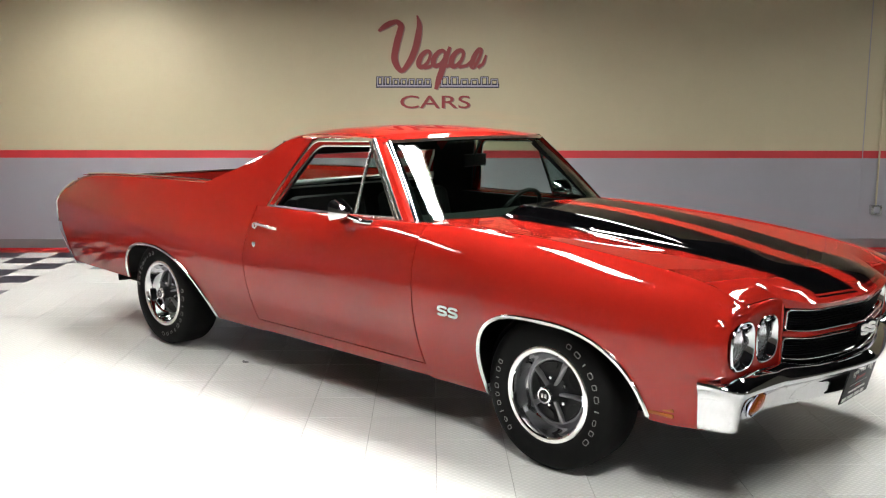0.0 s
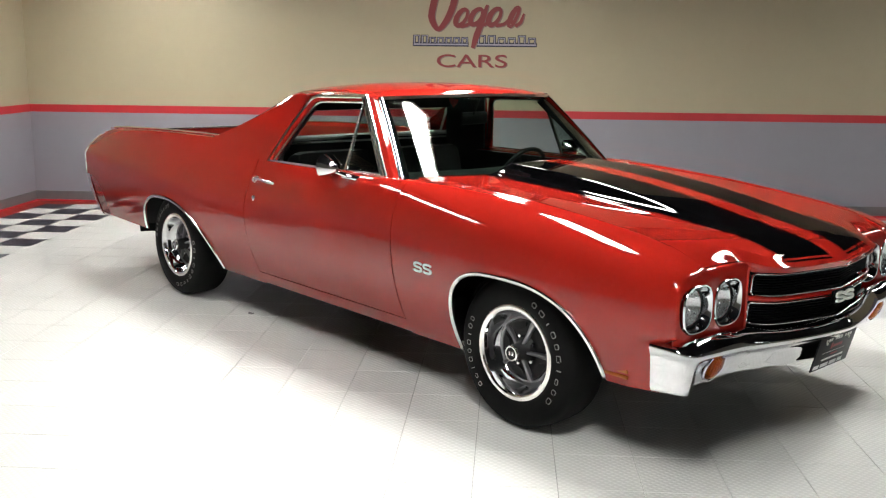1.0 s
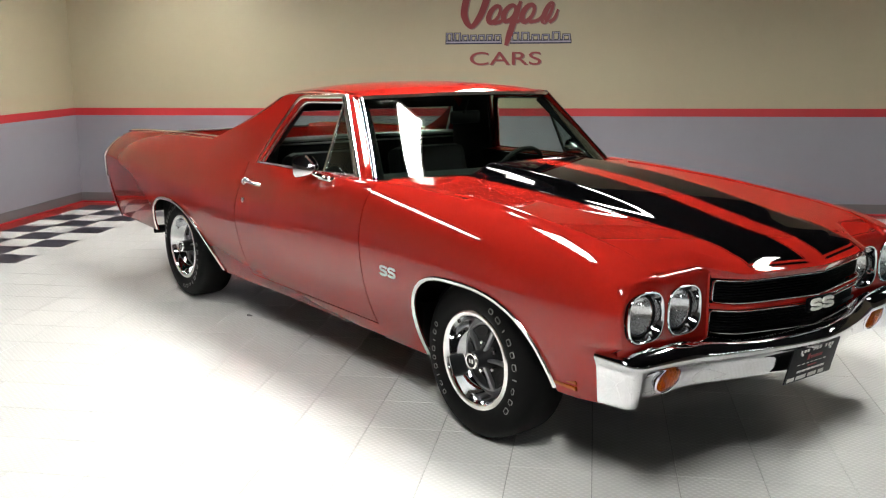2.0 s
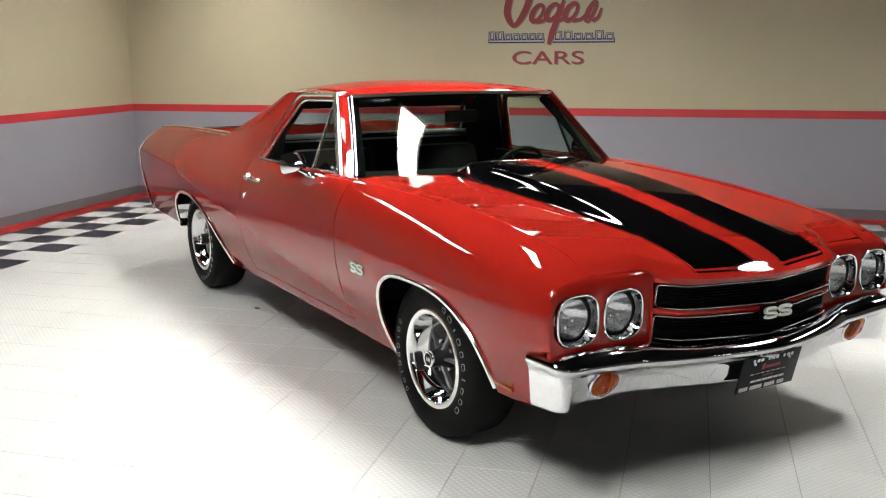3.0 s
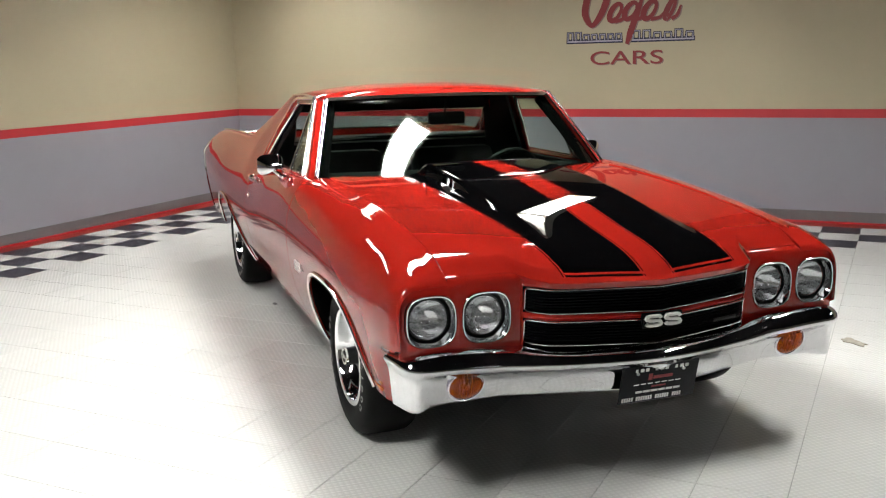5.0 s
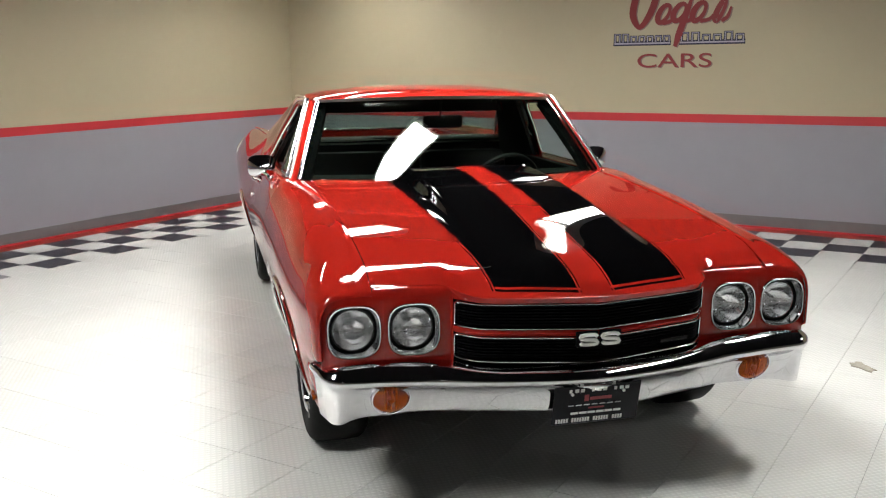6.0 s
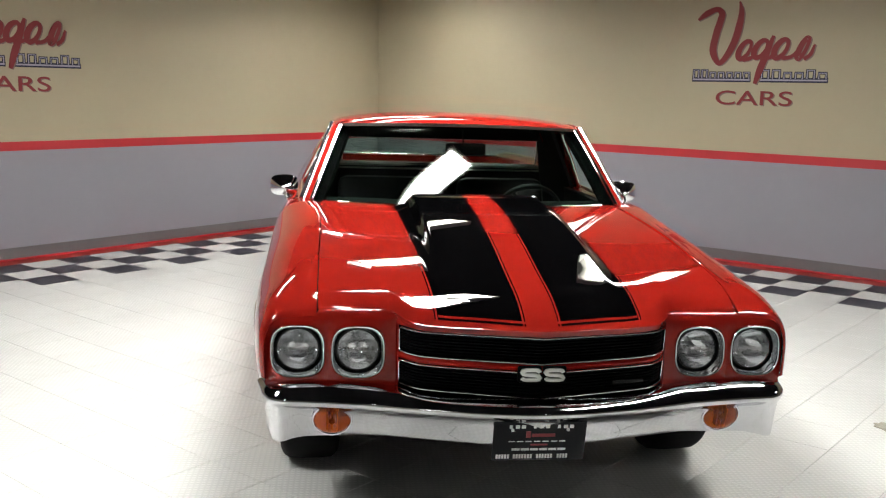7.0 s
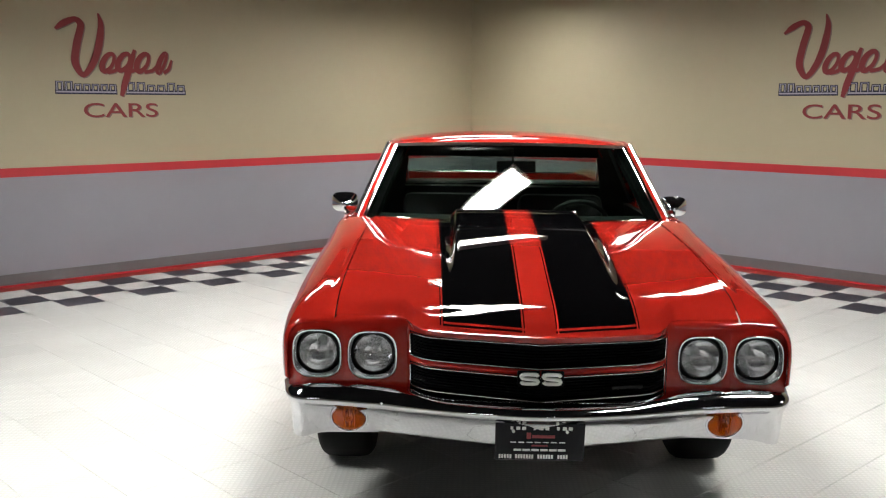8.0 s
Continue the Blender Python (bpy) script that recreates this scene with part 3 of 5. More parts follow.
for s in (-1, 1):
    bm = bmesh.new()
    for (cy, cz), y0, y1 in zip(LAMPS, (0.452, 0.671), (0.671, 0.893)):
        n = 48
        loops = [[], [], []]
        for k in range(n):
            a = 2 * math.pi * k / n
            c, d = math.cos(a), math.sin(a)
            ty = ((y1 - cy) if c > 0 else (y0 - cy)) / c if abs(c) > 1e-6 else 1e9
            tz = ((0.744 - cz) if d > 0 else (0.525 - cz)) / d if abs(d) > 1e-6 else 1e9
            q = min(ty, tz)
            py, pz = cy + q * c, cz + q * d
            for ky in (y0, y1):
                for kz in (0.525, 0.744):
                    if math.hypot(py - ky, pz - kz) < 0.02:
                        py, pz = ky, kz
            while py > 0.75 and pz > 0.6 and pz > side_top(2.259, py) - 0.002:
                py, pz = py + (cy - py) * 0.02, pz + (cz - pz) * 0.02
            py = min(py, side_y(2.259, pz) - 0.001)
            loops[0].append(bm.verts.new((FACE_X(py), s * py, pz)))
            hy, hz = square_ring(a, 0.088)
            loops[1].append(bm.verts.new((FACE_X(cy + hy) + 0.002, s * (cy + hy), cz + hz)))
            loops[2].append(bm.verts.new((FACE_X(cy + hy) - 0.05, s * (cy + hy * 0.9), cz + hz * 0.9)))
        for i in range(2):
            for k in range(n):
                bm.faces.new((loops[i][k], loops[i][(k + 1) % n], loops[i + 1][(k + 1) % n], loops[i + 1][k]))
    part("nose_panel", bm, RED, car, thick=0.004)
    # brow that closes the nose panel to the hood and wing
    bm = bmesh.new()

    def brow(u, v, s=s):
        y = 0.447 + (0.848 - 0.447) * u
        if y < HOOD_Y + 0.003:
            q, xe, ze = v * math.pi / 2, hood_edge_x(y) - 0.004, hood_lip(y) - 0.002
            return Vector((xe + (FACE_X(y) - xe) * math.cos(q), s * y, 0.743 + (ze - 0.743) * math.sin(q)))
        ze = side_top(2.257, y)
        za = min(0.743, ze - 0.002)
        return Vector((FACE_X(y), s * y, za)).lerp(Vector((2.257, s * y, ze)), v)

    grid(bm, brow, 32, 8)
    part("nose_brow", bm, RED, car, thick=0.004)
    for cy, cz in LAMPS:
        root = Matrix.Translation((FACE_X(cy), s * cy, cz)) @ Matrix.Rotation(radians(90), 4, "Z")
        bm = bmesh.new()
        n = 48
        prof = [(0.0875, -0.004, 3.0), (0.087, 0.004, 3.0), (0.085, 0.007, 3.0), (0.082, 0.0065, 3.0), (0.079, 0.001, 2.9), (0.075, -0.020, 2.5), (0.072, -0.032, 2.0)]
        rows = []
        for k in range(n):
            a = 2 * math.pi * k / n
            row = []
            for r, d, p in prof:
                hy, hz = square_ring(a, r, p)
                row.append(bm.verts.new((FACE_X(cy) + d, s * (cy + hy), cz + hz)))
            rows.append(row)
        for k in range(n):
            a, b = rows[k], rows[(k + 1) % n]
            for j in range(len(prof) - 1):
                bm.faces.new((a[j], b[j], b[j + 1], a[j + 1]))
        lamp = part("headlight", bm, CHROME, car, "round sealed-beam headlight in a chrome bezel")
        bm = bmesh.new()
        m = Matrix.Translation((FACE_X(cy) - 0.028, s * cy, cz)) @ Matrix.Rotation(radians(-90), 4, "Z")
        lathe(bm, [(0.0001, 0.022), (0.02, 0.0205), (0.04, 0.0155), (0.055, 0.0085), (0.066, 0.001), (0.0675, -0.004)], 40, m)
        part("lens", bm, LENS_GLASS, lamp, "fluted clear lamp glass")
        bm = bmesh.new()
        lathe(bm, [(0.0675, -0.004), (0.058, -0.018), (0.044, -0.033), (0.028, -0.044), (0.012, -0.049), (0.0001, -0.050)], 40, m)
        part("reflector", bm, LENS, lamp, "silvered reflector bowl")
        bm = bmesh.new()
        lathe(bm, [(0.009, -0.044), (0.009, -0.030), (0.006, -0.026), (0.0001, -0.025)], 20, m)
        part("bulb_shield", bm, STEEL, lamp)
        bm = bmesh.new()
        lathe(bm, [(0.0665, 0.001), (0.068, 0.004), (0.0705, 0.004), (0.0725, -0.006)], 40, m)
        part("retaining_ring", bm, BLACK_TRIM, lamp)

# grille: two wide black openings with bright surrounds either side of a red bar
GRILLE_X = curve_abs([0.0, 0.2, 0.375, 0.415, 0.445], [2.412, 2.384, 2.350, 2.315, 2.272])


def grille_pt(y, z):
    """On the grille's face, which drops towards its middle and leans back below."""
    a = abs(y)
    return Vector((GRILLE_X(a) - 0.10 * (0.73 - z), y, z - 0.016 * max(0.0, 1 - a / 0.39) * (0.4 + 0.6 * (0.74 - z) / 0.2)))


bm = bmesh.new()
grid(bm, lambda u, v: grille_pt((2 * v - 1) * 0.448, 0.53 + 0.215 * u) - Vector((0.05, 0, 0)), 4, 40)
part("grille_backing", bm, GRILLE_BLACK, car, thick=0.004)
ys = sorted(list(np.linspace(-0.436, 0.436, 61)))
for z0, z1 in ((0.652, 0.732), (0.541, 0.622)):
    bm = bmesh.new()
    path = [grille_pt(y, z1) for y in ys]
    path += [grille_pt(0.442, z1 - 0.008), grille_pt(0.442, z0 + 0.008)]
    path += [grille_pt(y, z0) for y in ys[::-1]]
    path += [grille_pt(-0.442, z0 + 0.008), grille_pt(-0.442, z1 - 0.008)]
    path = [p + Vector((0.004, 0, 0)) for p in path]
    sweep(bm, path, [(0.0026 * math.cos(q), 0.005 * math.sin(q)) for q in [math.pi * 2 * k / 10 for k in range(10)]], closed=True, up=(1, 0, 0))
    part("grille_surround", bm, BRIGHT, car, "bright grille surround")
    for k in range(7):
        bm = bmesh.new()
        z = z0 + (z1 - z0) * (k + 1) / 8
        sweep(bm, [grille_pt(y, z) - Vector((0.018, 0, 0)) for y in ys], [(-0.012, -0.003), (0.008, -0.002), (0.008, 0.002), (-0.012, 0.003)], up=(0, 0, 1))
        part("grille_bar", bm, GRILLE_BLACK, car)
bm = bmesh.new()
grid(bm, lambda u, v: grille_pt((2 * v - 1) * 0.445, 0.627 + 0.020 * u) + Vector((0.002 + 0.006 * math.sin(u * math.pi), 0, 0)), 4, 60)
part("grille_divider", bm, RED, car, thick=0.006)
for s in (-1, 1):
    # cheek between grille and lamps, and the strip under the hood lip
    bm = bmesh.new()
    grid(bm, lambda u, v, s=s: Vector((2.268 - 0.02 * v, s * (0.447 + 0.008 * v), 0.53 + 0.225 * u)), 4, 2)
    part("grille_cheek", bm, RED, car, thick=0.004)
bm = bmesh.new()
grid(bm, lambda u, v: grille_pt((2 * v - 1) * 0.446, 0.738).lerp(Vector((hood_edge_x((2 * v - 1) * 0.446) - 0.014, (2 * v - 1) * 0.446, hood_lip((2 * v - 1) * 0.446) - 0.012)), u), 2, 60)
part("grille_header", bm, RED, car, thick=0.003)

# front bumper
def bump_x(y):
    a = abs(y)
    return 2.470 - 0.133 * min(1.0, a / 0.54) ** 1.30 - 0.022 * max(0.0, (a - 0.54) / 0.36) ** 2


bump_path = [(bump_x(y), y) for y in np.linspace(-0.795, 0.795, 61)]
def bend(s):
    pts = []
    x0 = bump_x(0.795)
    for k in range(1, 8):
        a = k / 7 * math.pi * 0.42
        pts.append((x0 - 0.090 * (1 - math.cos(a)), s * (0.795 + 0.092 * math.sin(a))))
    for f in (0.25, 0.5, 0.75, 1.0):
        pts.append((pts[6][0] + (2.165 - pts[6][0]) * f, s * (abs(pts[6][1]) + (0.904 - abs(pts[6][1])) * f)))
    return pts
bump_path = bend(-1)[::-1] + bump_path + bend(1)
bump_lo = curve([0.0, 0.3, 0.5, 0.7, 0.85, 0.905], [0.358, 0.358, 0.357, 0.354, 0.347, 0.345])
bump_hi = curve([0.0, 0.2, 0.5, 0.69, 0.85, 0.905], [0.494, 0.488, 0.484, 0.493, 0.499, 0.520])
shelf = curve([0.0, 0.5, 0.62, 0.9], [0.075, 0.075, 0.072, 0.06])
ridge = curve([0.0, 0.3, 0.5, 0.62, 0.85, 0.905], [0.022, 0.026, 0.040, 0.044, 0.032, 0.006])
bm = bmesh.new()
rows = []
n = len(bump_path)
for i, (x, y) in enumerate(bump_path):
    a = bump_path[max(0, i - 1)]
    b = bump_path[min(n - 1, i + 1)]
    nx, ny = (b[1] - a[1]), -(b[0] - a[0])
    k = math.hypot(nx, ny)
    nx, ny = nx / k, ny / k
    lo, hi, sh = bump_lo(abs(y)), bump_hi(abs(y)), shelf(abs(y))
    rg = ridge(abs(y))
    rg += 0.010
    prof = [(-sh - 0.03, hi + rg - 0.012), (-sh - 0.008, hi + rg), (-sh, hi + rg), (-sh * 0.75, hi + rg * 0.98), (-0.040, hi + rg * 0.90), (-0.028, hi + rg * 0.76), (-0.017, hi + rg * 0.56), (-0.009, hi + rg * 0.35),
            (-0.003, hi + rg * 0.14), (0.0, hi - 0.003), (-0.003, hi - 0.010), (-0.013, hi - 0.018),
            (-0.030, hi - 0.028), (-0.045, hi - 0.044), (-0.058, (hi + lo) / 2), (-0.070, lo + 0.030), (-0.078, lo + 0.010), (-0.082, lo + 0.002), (-0.088, lo), (-0.105, lo + 0.012)]
    ease = min(1.0, max(0.0, (abs(y) - 0.74) / 0.13))
    ease = 1 - 0.62 * ease * ease * (3 - 2 * ease)
    row = []
    for d, z in prof:
        d *= ease if z < hi else 1.0
        row.append(bm.verts.new((x + nx * d, y + ny * d, z)))
    rows.append(row)
for a, b in zip(rows, rows[1:]):
    for j in range(len(a)):
        k = (j + 1) % len(a)
        bm.faces.new((a[j], b[j], b[k], a[k]))
bm.faces.new(rows[0])
bm.faces.new(rows[-1])
part("front_bumper", bm, CHROME_SOFT, car, "bright chrome front bumper", angle=50)

# load bed
bm = bmesh.new()
block(bm, -2.58, -0.66, -0.60, 0.60, 0.55, 0.57)
part("bed_floor", bm, VINYL, car)
for s in (-1, 1):
    bm = bmesh.new()
    def bed_side(u, v, s=s):
        x = -0.70 - 1.90 * u
        z = z_top(x) + 0.004 if v < 0.2 else 0.56 + (z_top(x) - 0.02 - 0.56) * (1 - (v - 0.2) / 0.8)
        y = 0.757 - 0.06 * min(1.0, v / 0.2) - (0.08 * (v - 0.2) if v > 0.2 else 0)
        return (x, s * y, z)
    grid(bm, bed_side, 20, 10)
    part("bed_side", bm, RED, car, thick=0.006)
    bm = bmesh.new()
    sweep(bm, [(x, s * 0.757, z_top(x) + 0.011) for x in np.linspace(-0.92, -2.52, 30)], ring(0.008, 8))
    part("bed_rail_trim", bm, CHROME, car, "bright moulding along the bed rail")
bm = bmesh.new()
grid(bm, lambda u, v: (-2.595 - 0.07 * math.sin(min(1, u * 1.3) * math.pi / 2), (2 * v - 1) * 0.80, 0.955 - 0.40 * u), 10, 16)
tailgate = part("tailgate", bm, RED, car, thick=0.03)
bm = bmesh.new()
sweep(bm, [(-2.578, y, 0.958) for y in np.linspace(-0.76, 0.76, 12)], [(-0.014, -0.003), (0.014, -0.003), (0.011, 0.006), (-0.011, 0.006)])
part("tailgate_trim", bm, BRIGHT, tailgate, "bright moulding along the tailgate top")
bm = bmesh.new()
block(bm, -2.68, -2.50, -0.80, 0.80, 0.42, 0.62, bevel=0.03)
part("rear_bumper", bm, CHROME_SOFT, car, "chrome rear bumper")

# hidden shell that stops light below and inside
bm = bmesh.new()
for nm, x0, x1, w, z0, z1 in (("chassis", -2.45, 1.80, 0.60, 0.25, 0.50), ("floor_pan", -0.95, 1.05, 0.79, 0.24, 0.45), ("front_crossmember", 1.801, 2.20, 0.74, 0.40, 0.53), ("rear_pan", -2.6, -2.451, 0.78, 0.40, 0.55)):
    bm = bmesh.new()
    block(bm, x0, x1, -w, w, z0, z1, bevel=0.01)
    part(nm, bm, DARK, car)
bm = bmesh.new()
grid(bm, lambda u, v: (0.80 + 1.42 * u, (2 * v - 1) * 0.69, min(hood_z(0.80 + 1.42 * u, (2 * v - 1) * 0.69), z_top(0.80 + 1.42 * u)) - 0.05), 10, 6)
part("inner_panel", bm, DARK, car)
for x, a in ((1.495, ARCH_F), (-1.43, ARCH_R)):
    for s in (-1, 1):
        bm = bmesh.new()
        xm = a[0] + (a[2] - a[1]) / 2
        r = (a[1] + a[2]) / 2 + 0.02
        grid(bm, lambda u, v, s=s, xm=xm, r=r: (xm + r * math.cos(u * math.pi), s * (0.58 + 0.215 * v), 0.30 + 0.36 * math.sin(u * math.pi) ** 0.7), 20, 3)
        rows = grid(bm, lambda u, v, s=s, xm=xm, r=r: (xm + r * math.cos(u * math.pi) * v, s * 0.585, 0.30 + 0.36 * math.sin(u * math.pi) ** 0.7 * v), 20, 3)
        part("wheel_well", bm, DARK, car, thick=0.004)


# ---- wheels ----
def wheel():
    """Built round the origin, its outer face towards -y."""
    hub = new("wheel")
    hub["label"] = "five-spoke steel wheel with bright trim ring"
    bm = bmesh.new()
    prof = [(0.185, 0.10), (0.20, 0.112), (0.245, 0.118), (0.285, 0.112), (0.308, 0.098), (0.318, 0.082), (0.322, 0.04), (0.322, -0.04), (0.318, -0.082),
            (0.308, -0.098), (0.298, -0.106), (0.285, -0.112), (0.262, -0.1165), (0.245, -0.118), (0.222, -0.1165), (0.208, -0.111), (0.197, -0.103), (0.185, -0.09)]
    lathe(bm, prof, 72)
    tyre = part("tyre", bm, RUBBER, hub, "black tyre with raised white markings")
    bm = bmesh.new()
    lathe(bm, [(0.184, -0.1095), (0.178, -0.106), (0.173, -0.095), (0.168, -0.075), (0.160, -0.055), (0.150, -0.038), (0.142, -0.028), (0.134, -0.022)], 72)
    trim = part("trim_ring", bm, CHROME, hub, "bright polished trim ring")
    bm = bmesh.new()
    lathe(bm, [(0.202, -0.100), (0.203, -0.107), (0.199, -0.1105), (0.192, -0.1115), (0.184, -0.1095)], 72)
    part("rim_lip", bm, BRIGHT, trim, "satin bright outer lip")
    bm = bmesh.new()
    lathe(bm, [(0.140, -0.026), (0.139, -0.040), (0.135, -0.042), (0.131, -0.038)], 60)
    part("centre_edge", bm, SPOKE, hub)
    bm = bmesh.new()
    lathe(bm, [(0.141, -0.024), (0.134, -0.034), (0.124, -0.038), (0.092, -0.030), (0.058, -0.034), (0.044, -0.050), (0.037, -0.066), (0.034, -0.112), (0.0001, -0.113)], 60)
    lathe(bm, [(0.19, 0.08), (0.17, 0.06), (0.165, -0.02)], 48)
    part("wheel_centre", bm, GREY_WHEEL, hub, "dark grey wheel centre")
    for k in range(5):
        bm = bmesh.new()
        m = Matrix.Rotation(2 * math.pi * k / 5 + 0.35, 4, "Y")
        pts = [(0.036, 0.0055, -0.066), (0.078, 0.0065, -0.054), (0.115, 0.0095, -0.048), (0.134, 0.0125, -0.042)]
        top = [[bm.verts.new(m @ Vector((sg * w, d, r))) for r, w, d in pts] for sg in (-1, 0, 1)]
        for vtx in top[1]:
            vtx.co += Vector((0, -0.006, 0))
        low = [[bm.verts.new(m @ Vector((sg * w * 1.1, d + 0.016, r))) for r, w, d in pts] for sg in (-1, 1)]
        for a, b in ((top[0], top[1]), (top[1], top[2]), (low[0], top[0]), (top[2], low[1])):
            for j in range(3):
                bm.faces.new((a[j], a[j + 1], b[j + 1], b[j]))
        part("spoke", bm, SPOKE, hub)
        bm = bmesh.new()
        m2 = Matrix.Rotation(2 * math.pi * (k + 0.5) / 5 + 0.35, 4, "Y") @ Matrix.Translation((0, -0.036, 0.062))
        lathe(bm, [(0.010, 0.01), (0.010, -0.014), (0.007, -0.022), (0.0001, -0.023)], 6, m2)
        part("wheel_nut", bm, CHROME, hub)
        # dark slot between the spokes
        bm = bmesh.new()
        m3 = Matrix.Rotation(2 * math.pi * (k + 0.5) / 5 + 0.35, 4, "Y")
        n = 14
        outer = []
        for q in range(n):
            a = 2 * math.pi * q / n
            hx, hz = square_ring(a, 1.0, 3.0)
            outer.append(bm.verts.new(m3 @ Vector((hx * 0.035 * (1 + 0.25 * hz), -0.0405, 0.104 + hz * 0.017))))
        inn = [bm.verts.new(v.co + Vector((0, 0.004, 0))) for v in outer]
        bm.faces.new(outer)
        for q in range(n):
            bm.faces.new((outer[q], outer[(q + 1) % n], inn[(q + 1) % n], inn[q]))
        part("vent_slot", bm, BLACK_TRIM, hub)
    bm = bmesh.new()
    lathe(bm, [(0.0335, -0.108), (0.0335, -0.121), (0.031, -0.1245), (0.0255, -0.1235)], 32)
    cap = part("hub_cap", bm, BRIGHT, hub, "chrome-rimmed hub cap")
    bm = bmesh.new()
    lathe(bm, [(0.0265, -0.120), (0.018, -0.1215), (0.0001, -0.122)], 32)
    part("cap_centre", bm, BLACK_TRIM, cap)
    for y0 in (-0.008, 0.008):
        bm = bmesh.new()
        block(bm, y0 - 0.0055, y0 + 0.0055, -0.1235, -0.121, -0.009, 0.009, bevel=0.001)
        part("cap_mark", bm, STEEL, cap)
    # raised white markings as plain small frames and bars along two arcs of the side wall
    for a0, a1, count in ((-0.62, 1.10, 10), (2.74, 3.92, 9)):
        for k in range(count):
            a = a0 + (a1 - a0) * k / (count - 1)
            bm = bmesh.new()
            m = Matrix.Rotation(-a + math.pi / 2, 4, "Y") @ Matrix.Translation((0, 0, 0.252))
            pitch = (a1 - a0) / (count - 1) * 0.252
            w, top = pitch * (0.31, 0.27, 0.33, 0.06)[(k * 7 + count) % 4], (0.011, 0.005)[(k * 3) % 5 == 1]
            if w < 0.004:
                block(bm, -w * 0.8, w * 0.8, -0.1195, -0.116, -0.010, top, m=m)
            else:
                w *= 0.88
                c, lo = 0.0042, -0.010
                loop = [(-w + c, lo), (w - c, lo), (w, lo + c), (w, top - c), (w - c, top), (-w + c, top), (-w, top - c), (-w, lo + c)]
                outer = [bm.verts.new(m @ Vector((x, -0.1192, z))) for x, z in loop]
                mid_x, mid_z = w, (top - lo) / 2
                inner = [bm.verts.new(m @ Vector((x * (1 - 0.0027 / mid_x), -0.1192, (z - (top + lo) / 2) * (1 - 0.0024 / mid_z) + (top + lo) / 2))) for x, z in loop]
                base = [bm.verts.new(v.co + Vector((0, 0.003, 0))) for v in outer]
                gap = 3 if k % 3 == 1 else -1
                for q in range(8):
                    if q == gap:
                        continue
                    r = (q + 1) % 8
                    bm.faces.new((outer[q], outer[r], inner[r], inner[q]))
                    bm.faces.new((base[q], base[r], outer[r], outer[q]))
            part("sidewall_mark", bm, WHITE_RUBBER, tyre)
    return hub


first = wheel()
first.parent = car
first.matrix_basis = pose(1.473, -0.745, 0.322)
for x, s, turn in ((-1.473, -1, 0.9), (1.473, 1, 0.3), (-1.473, 1, 1.7)):
    m = pose(x, s * 0.745, 0.322) @ (Matrix.Rotation(math.pi, 4, "Z") if s > 0 else Matrix()) @ Matrix.Rotation(turn, 4, "Y")
    copy_thing(first, m)


def bent_bar(bm, m, w, h, thick, depth):
    """A flat bar bent twice, w wide and h high in the y-z plane, raised along +x."""
    knots = ((1.0, 0.80), (0.93, 0.95), (0.75, 1.0), (0.25, 1.0), (0.05, 0.93), (0.0, 0.76), (0.06, 0.60), (0.25, 0.53), (0.75, 0.47), (0.94, 0.40), (1.0, 0.24), (0.95, 0.07), (0.75, 0.0), (0.25, 0.0), (0.07, 0.05), (0.0, 0.20))
    pts = [Vector((0, (y - 0.5) * (w - thick), (z - 0.5) * (h - thick))) for y, z in knots]
    rows = []
    for i, p in enumerate(pts):
        t = (pts[min(i + 1, len(pts) - 1)] - pts[max(i - 1, 0)]).normalized()
        n = Vector((0, -t.z, t.y)) * thick / 2
        n.y *= 1.35
        rows.append([bm.verts.new(m @ q) for q in (p - n, p - n * 0.8 + Vector((depth, 0, 0)), p + n * 0.8 + Vector((depth, 0, 0)), p + n)])
    for a, b in zip(rows, rows[1:]):
        for j in range(4):
            bm.faces.new((a[j], a[(j + 1) % 4], b[(j + 1) % 4], b[j]))
    bm.faces.new(rows[0])
    bm.faces.new(rows[-1])


# ---- bright mouldings, glass and fittings of the car ----
def on_side(x, z, s, out=0.0):
    return Vector((x, s * (side_y(x, z) + out), z))


